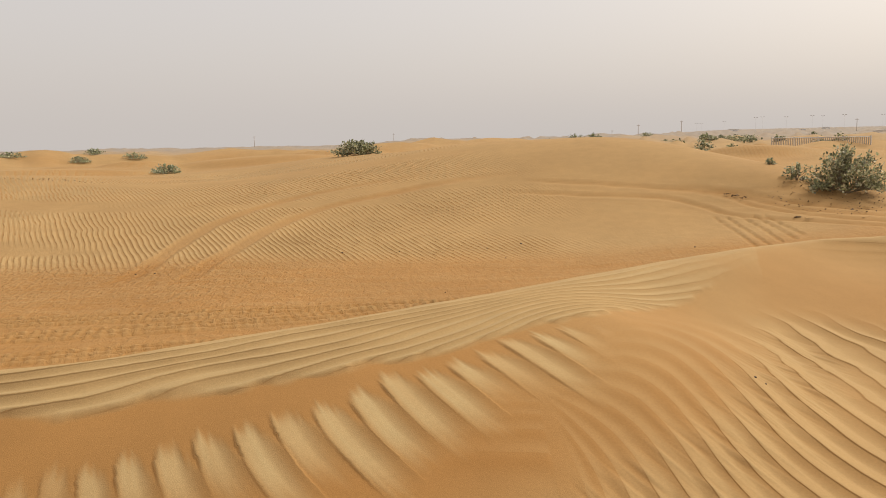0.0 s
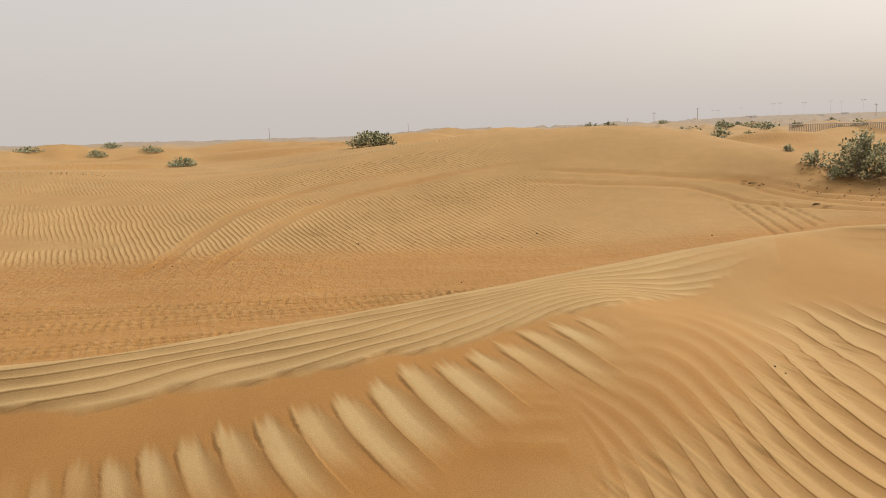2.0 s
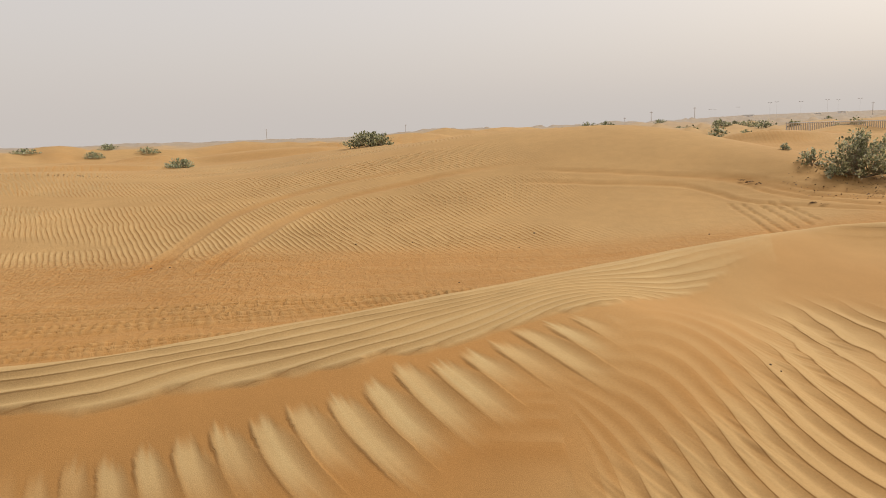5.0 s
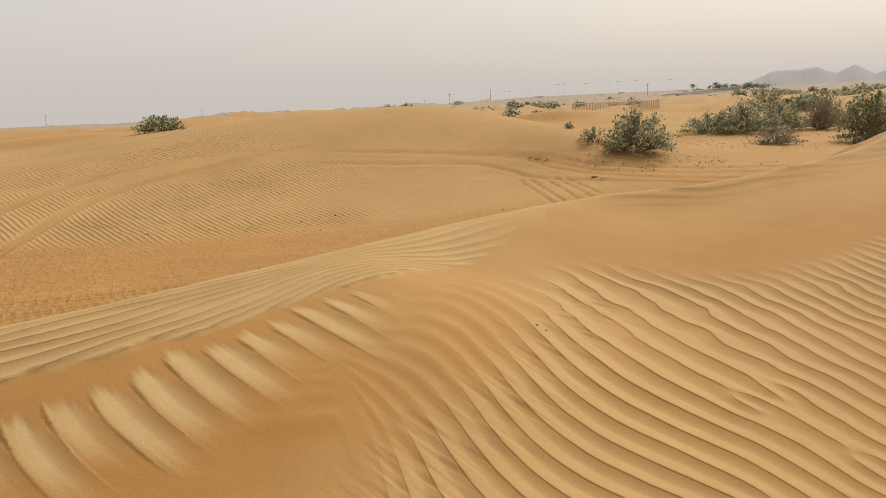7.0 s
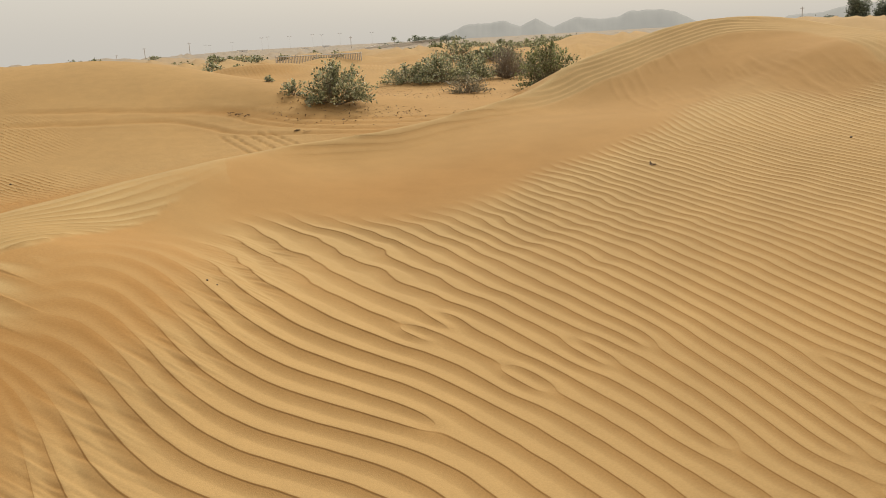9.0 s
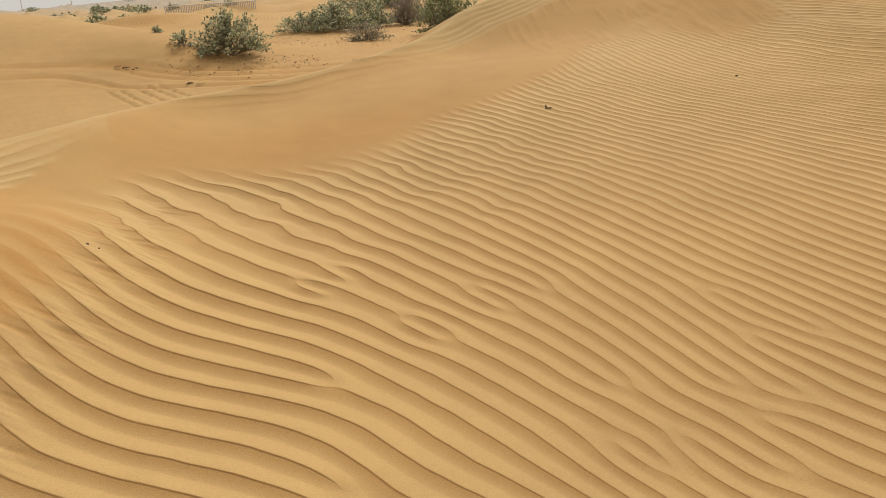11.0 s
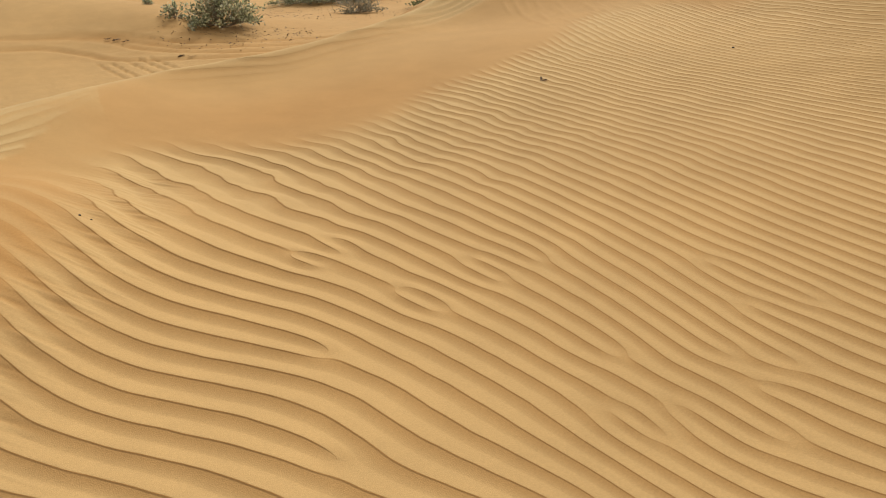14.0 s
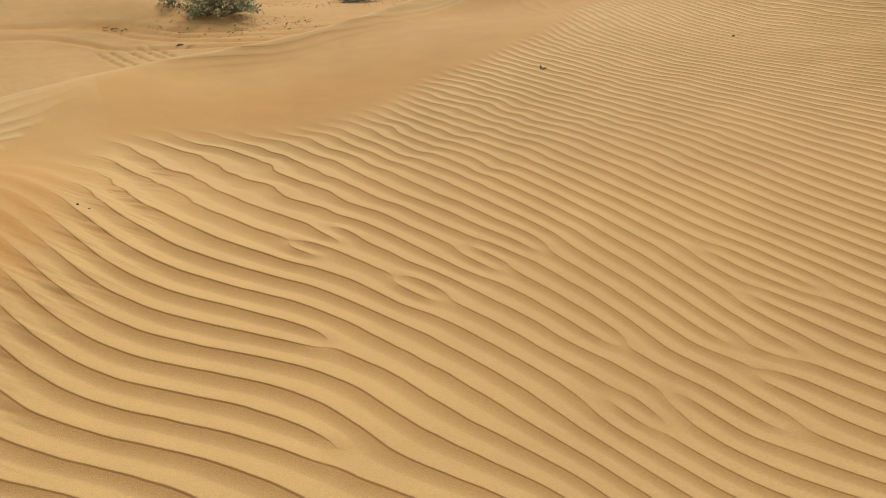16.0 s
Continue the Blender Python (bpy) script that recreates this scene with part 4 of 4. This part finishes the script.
def lamp_post():
    root = tagged(new("street_lamp"), "far grey steel street lamp with two arms", "street lamp", "far street lamps")
    v, f = tube([Vector((0, 0, 0)), Vector((0, 0, 5)), Vector((0, 0, 9.2))], [0.07, 0.05, 0.04], 6)
    part_mesh("pole", mesh_of("pole", v, f, STEEL), root)
    for s in (1, -1):
        v, f = tube([Vector((0, 0, 9.1)), Vector((0.5 * s, 0, 9.4)), Vector((1.0 * s, 0, 9.5))], [0.06, 0.05, 0.05], 5)
        part_mesh("arm", mesh_of("arm", v, f, STEEL), root)
        bm = bmesh.new()
        box(bm, 0.8 * s - 0.42, -0.22, 9.40, 0.8 * s + 0.42, 0.22, 9.68)
        bmesh.ops.bevel(bm, geom=bm.edges[:], offset=0.05, segments=1, affect="EDGES")
        part("lamp_head", bm, FENCE_DARK, root)
    return root


first_lamp = lamp_post()
for n, (az, dist) in enumerate([(20.5, 560), (20.9, 575), (22.3, 540), (23.8, 590), (24.4, 640), (25.6, 520), (27.7, 560), (18.6, 700), (17.2, 740), (16.9, 720)]):
    x, y = at_bearing(az, dist)
    m = pose(x, y, float(ground_height(x, y)) - 0.1, 0, 0, -az + (20 if n % 2 else -15))
    if n == 0:
        first_lamp.matrix_basis = m
    else:
        copy_thing(first_lamp, m)


def utility_pole():
    root = tagged(new("utility_pole"), "far dark wooden utility pole with a crossarm", "utility pole", "far poles")
    v, f = tube([Vector((0, 0, 0)), Vector((0, 0, 6.2))], [0.17, 0.12], 7)
    part_mesh("pole", mesh_of("pole", v, f, FENCE), root)
    bm = bmesh.new()
    box(bm, -0.7, -0.07, 5.6, 0.7, 0.07, 5.78)
    part("crossarm", bm, FENCE, root)
    return root


first_pole = utility_pole()
for n, (az, dist) in enumerate([(13.2, 420), (15.95, 400), (26.3, 430), (-12.5, 480), (11.5, 520), (-3.2, 560), (54.98, 330)]):
    x, y = at_bearing(az, dist)
    m = pose(x, y, float(ground_height(x, y)) - 0.1, 0, 0, -az + 20)
    if n == 0:
        first_pole.matrix_basis = m
    else:
        copy_thing(first_pole, m)


def slab(w, d, h):
    """Corners and faces of an upright board standing on its base."""
    v = [Vector((x * w / 2, y * d / 2, z * h)) for z in (0, 1) for x, y in ((-1, -1), (1, -1), (1, 1), (-1, 1))]
    return v, [(0, 3, 2, 1), (4, 5, 6, 7), (0, 1, 5, 4), (1, 2, 6, 5), (2, 3, 7, 6), (3, 0, 4, 7)]


def long_fence(a, b, height, label):
    """Posts, a top rail and upright slats, along the ground."""
    root = tagged(new("fence"), label, "fence")
    a, b = Vector((*a, 0)), Vector((*b, 0))
    n = max(4, int((b - a).length / 2.5))
    pts = [a.lerp(b, k / n) for k in range(n + 1)]
    low, high = sand_top(a.x, a.y), sand_top(b.x, b.y)
    for k, p in enumerate(pts):
        p.z = low + (high - low) * k / n
    way = (b - a).normalized()
    for p in pts:
        v, f = tube([p - Vector((0, 0, 0.6)), p + Vector((0, 0, height + 0.12))], [0.07, 0.06], 5)
        part_mesh("post", mesh_of("post", v, f, FENCE), root)
    slat = mesh_of("slat", *slab(0.10, 0.03, height * 0.95), FENCE, False)
    for p, q in zip(pts, pts[1:]):
        v, f = tube([p + Vector((0, 0, height)), q + Vector((0, 0, height))], [0.05, 0.05], 5)
        part_mesh("rail", mesh_of("rail", v, f, STEEL), root)
        for k in range(1, 13):
            ob = part_mesh("slat", slat, root)
            ob.location = p.lerp(q, k / 13)
            ob.rotation_euler = (0, 0, math.atan2(way.y, way.x))
    return root


long_fence((39.6, 77.4), (35.0, 88.9), 0.85, "long low brown fence across the far sand")
long_fence(at_bearing(27.2, 300), at_bearing(32.2, 330), 1.3, "long low brown fence beside far palms")


def hut(x, y, w, d, h, turn, label):
    root = tagged(new("low_building"), label, "building", "far buildings")
    root.matrix_basis = pose(x, y, float(ground_height(x, y)) - 0.2, 0, 0, turn)
    bm = bmesh.new()
    box(bm, -w / 2, -d / 2, 0, w / 2, d / 2, h)
    part("wall", bm, CONCRETE, root)
    bm = bmesh.new()
    box(bm, -w / 2 - 0.2, -d / 2 - 0.2, h, w / 2 + 0.2, d / 2 + 0.2, h + 0.3)
    part("roof", bm, CONCRETE, root)
    bm = bmesh.new()
    box(bm, -0.5, -d / 2 - 0.03, 0, 0.5, -d / 2 + 0.02, 2.1)
    part("door", bm, FENCE, root)
    for s in (-1, 1):
        bm = bmesh.new()
        box(bm, s * w / 3 - 0.6, -d / 2 - 0.03, 1.0, s * w / 3 + 0.6, -d / 2 + 0.02, 2.0)
        part("window", bm, STEEL, root)
    return root


for az, dist, w, h in [(23.2, 1100, 10, 2.4), (19.2, 1200, 14, 2.6), (24.6, 1500, 12, 2.6), (28.3, 1300, 14, 2.6), (31.0, 900, 8, 2.4), (33.6, 1000, 14, 2.6)]:
    hut(*at_bearing(az, dist), w, 8, h, -az, "far flat-roofed beige building with haze put into its colour")


def hill_range(name, profile, dist, depth, seed, label):
    """Bare rock hills: a jagged crest along bearings, falling to the plain on both sides with spurs."""
    az = np.linspace(profile[0][0], profile[-1][0], 260)
    top = np.interp(az, [p[0] for p in profile], [p[1] for p in profile])
    top = np.convolve(np.pad(top, 1, mode='edge'), np.ones(3) / 3, 'valid') + 0.10 * (fractal(az * 2.3, az * 0 + seed, seed, 4) - 0.5) * np.clip(top * 2, 0, 1)
    rows = []
    for k, u in enumerate(np.linspace(-1, 1, 15)):
        spur = 1 + 0.3 * (fractal(az * 0.9 + u * 1.5, az * 0 + u * 2.0 + seed, seed + 5, 2) - 0.5) * (1 - abs(u)) * abs(u) * 4
        r = dist + depth * u
        h = np.maximum(0, top) * math.pi / 180 * dist * (1 - abs(u) ** 1.2) * spur
        rows.append(np.c_[r * np.sin(np.radians(az)), r * np.cos(np.radians(az)), h - 12 * abs(u) + 1.5])
    v = np.concatenate(rows)
    n = len(az)
    faces = [(k * n + j, k * n + j + 1, (k + 1) * n + j + 1, (k + 1) * n + j) for k in range(14) for j in range(n - 1)]
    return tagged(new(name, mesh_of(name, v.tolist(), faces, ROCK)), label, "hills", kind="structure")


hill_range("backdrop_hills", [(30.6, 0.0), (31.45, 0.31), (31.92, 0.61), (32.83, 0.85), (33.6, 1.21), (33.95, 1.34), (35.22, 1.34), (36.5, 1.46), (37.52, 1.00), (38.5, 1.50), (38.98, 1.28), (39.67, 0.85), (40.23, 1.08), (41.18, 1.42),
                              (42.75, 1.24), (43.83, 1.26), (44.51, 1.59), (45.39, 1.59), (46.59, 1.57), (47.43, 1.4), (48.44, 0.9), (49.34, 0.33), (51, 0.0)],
           4000, 350, 3, "bare grey rock hills on the horizon with haze painted into their glow")
hill_range("backdrop_hills", [(53.2, 0.2), (53.83, 0.54), (54.14, 0.75), (55.16, 0.79), (56.16, 0.79), (57.05, 1.06), (57.92, 1.17), (58.94, 1.16), (60.5, 1.0), (62, 1.3), (65, 1.1), (69, 0.2)], 3800, 350, 8, "bare grey rock hills on the horizon with haze painted into their glow")


# ---- small things on the sand ----
def scatter(name, spots, mat, label, seed, size):
    """Loose bits that nobody could count: curled dry leaves lying on the sand."""
    rng = random.Random(seed)
    v, f = [], []
    for cx, cy, rx, ry, n in spots:
        for _ in range(n):
            a, d = rng.uniform(0, 6.28), math.sqrt(rng.random())
            x, y = cx + math.cos(a) * d * rx, cy + math.sin(a) * d * ry
            at = Vector((x, y, float(ground_height(x, y)) + 0.012))
            add_leaf(v, f, at, Vector((rng.gauss(0, 1), rng.gauss(0, 1), rng.uniform(0.0, 0.5))), size * rng.uniform(0.5, 1.4), 0.6, rng)
    return tagged(new(name, mesh_of(name, v, f, mat, False)), label, "dry leaves", kind="stuff")


scatter("leaf_litter", [(11.3, 22.6, 2.4, 1.6, 420), (12.6, 21.5, 2.5, 1.4, 60), (17.0, 26.0, 3.2, 2.2, 170), (19.6, 30.6, 3.4, 2.0, 260), (21.0, 25.5, 1.8, 1.2, 90), (24.5, 32.0, 2.6, 1.6, 140)], LITTER, "dark dry leaves and husks strewn under the bushes", 5, 0.05)
scatter("leaf_litter", [(-16.5, 33.2, 2.2, 0.5, 60), (-14.5, 33.0, 1.5, 0.5, 30), (8.12, 23.74, 0.10, 0.05, 22), (8.27, 23.58, 0.12, 0.05, 26), (8.46, 23.36, 0.10, 0.05, 16), (9.03, 21.15, 0.12, 0.05, 26), (9.25, 20.95, 0.12, 0.05, 8)], LITTER, "dark dry plant stubs half buried in sand", 6, 0.05)


def pebble(x, y, size, seed, label, name="pebble", mat=None, flat=0.6):
    rng = random.Random(seed)
    bm = bmesh.new()
    bmesh.ops.create_icosphere(bm, subdivisions=2, radius=size / 2)
    for v in bm.verts:
        v.co *= 1 + rng.uniform(-0.18, 0.18)
        v.co.z *= flat
    z = sand_top(x, y)
    bm.transform(Matrix.Translation((x, y, z + size * flat * 0.25)))
    me = bpy.data.meshes.new(name)
    bm.to_mesh(me)
    bm.free()
    me.materials.append(mat or SEED)
    return tagged(new(name, me), label, name, "bits on the sand")


for n, (x, y, size) in enumerate([(1.366, 3.572, 0.013), (1.40, 3.54, 0.010), (6.13, 3.48, 0.02), (-2.41, 19.82, 0.06), (-1.05, 19.98, 0.05), (1.92, 20.34, 0.08), (5.8, 19.04, 0.065), (-6.79, 18.2, 0.055), (-6.32, 18.07, 0.06), (1.07, 20.02, 0.05), (1.44, 19.02, 0.04), (0.03, 15.89, 0.045)]):
    pebble(x, y, size * (1 if n < 3 else 0.7), 300 + n, "dark dry seed husk lying on rippled sand" if n < 3 else "small dark stone lying on bare sand", "seed_husk" if n < 3 else "pebble")


def dry_twig(x, y, seed):
    """A curled dry leaf and bits of twig on the slope."""
    rng = random.Random(seed)
    root = tagged(new("dry_twig"), "dark curled dry twig with a leaf on rippled sand", "twig")
    root.location = (x, y, sand_top(x, y))
    for k in range(3):
        p = Vector((rng.uniform(-0.06, 0.06), rng.uniform(-0.03, 0.03), 0.012))
        q = p + Vector((rng.uniform(0.03, 0.08), rng.uniform(-0.03, 0.03), rng.uniform(0.0, 0.03)))
        v, f = tube([p, p.lerp(q, 0.5) + Vector((0, 0, 0.012)), q], [0.006, 0.006, 0.003], 5)
        part_mesh("twig", mesh_of("twig", v, f, LITTER), root)
    v, f = [], []
    add_leaf(v, f, Vector((-0.03, 0, 0.014)), Vector((0.4, 0.3, 0.35)), 0.07, 0.6, rng)
    part_mesh("leaf", mesh_of("leaf", v, f, LITTER, False), root)
    return root


dry_twig(4.82, 4.18, 4).scale = (0.6, 0.6, 0.6)
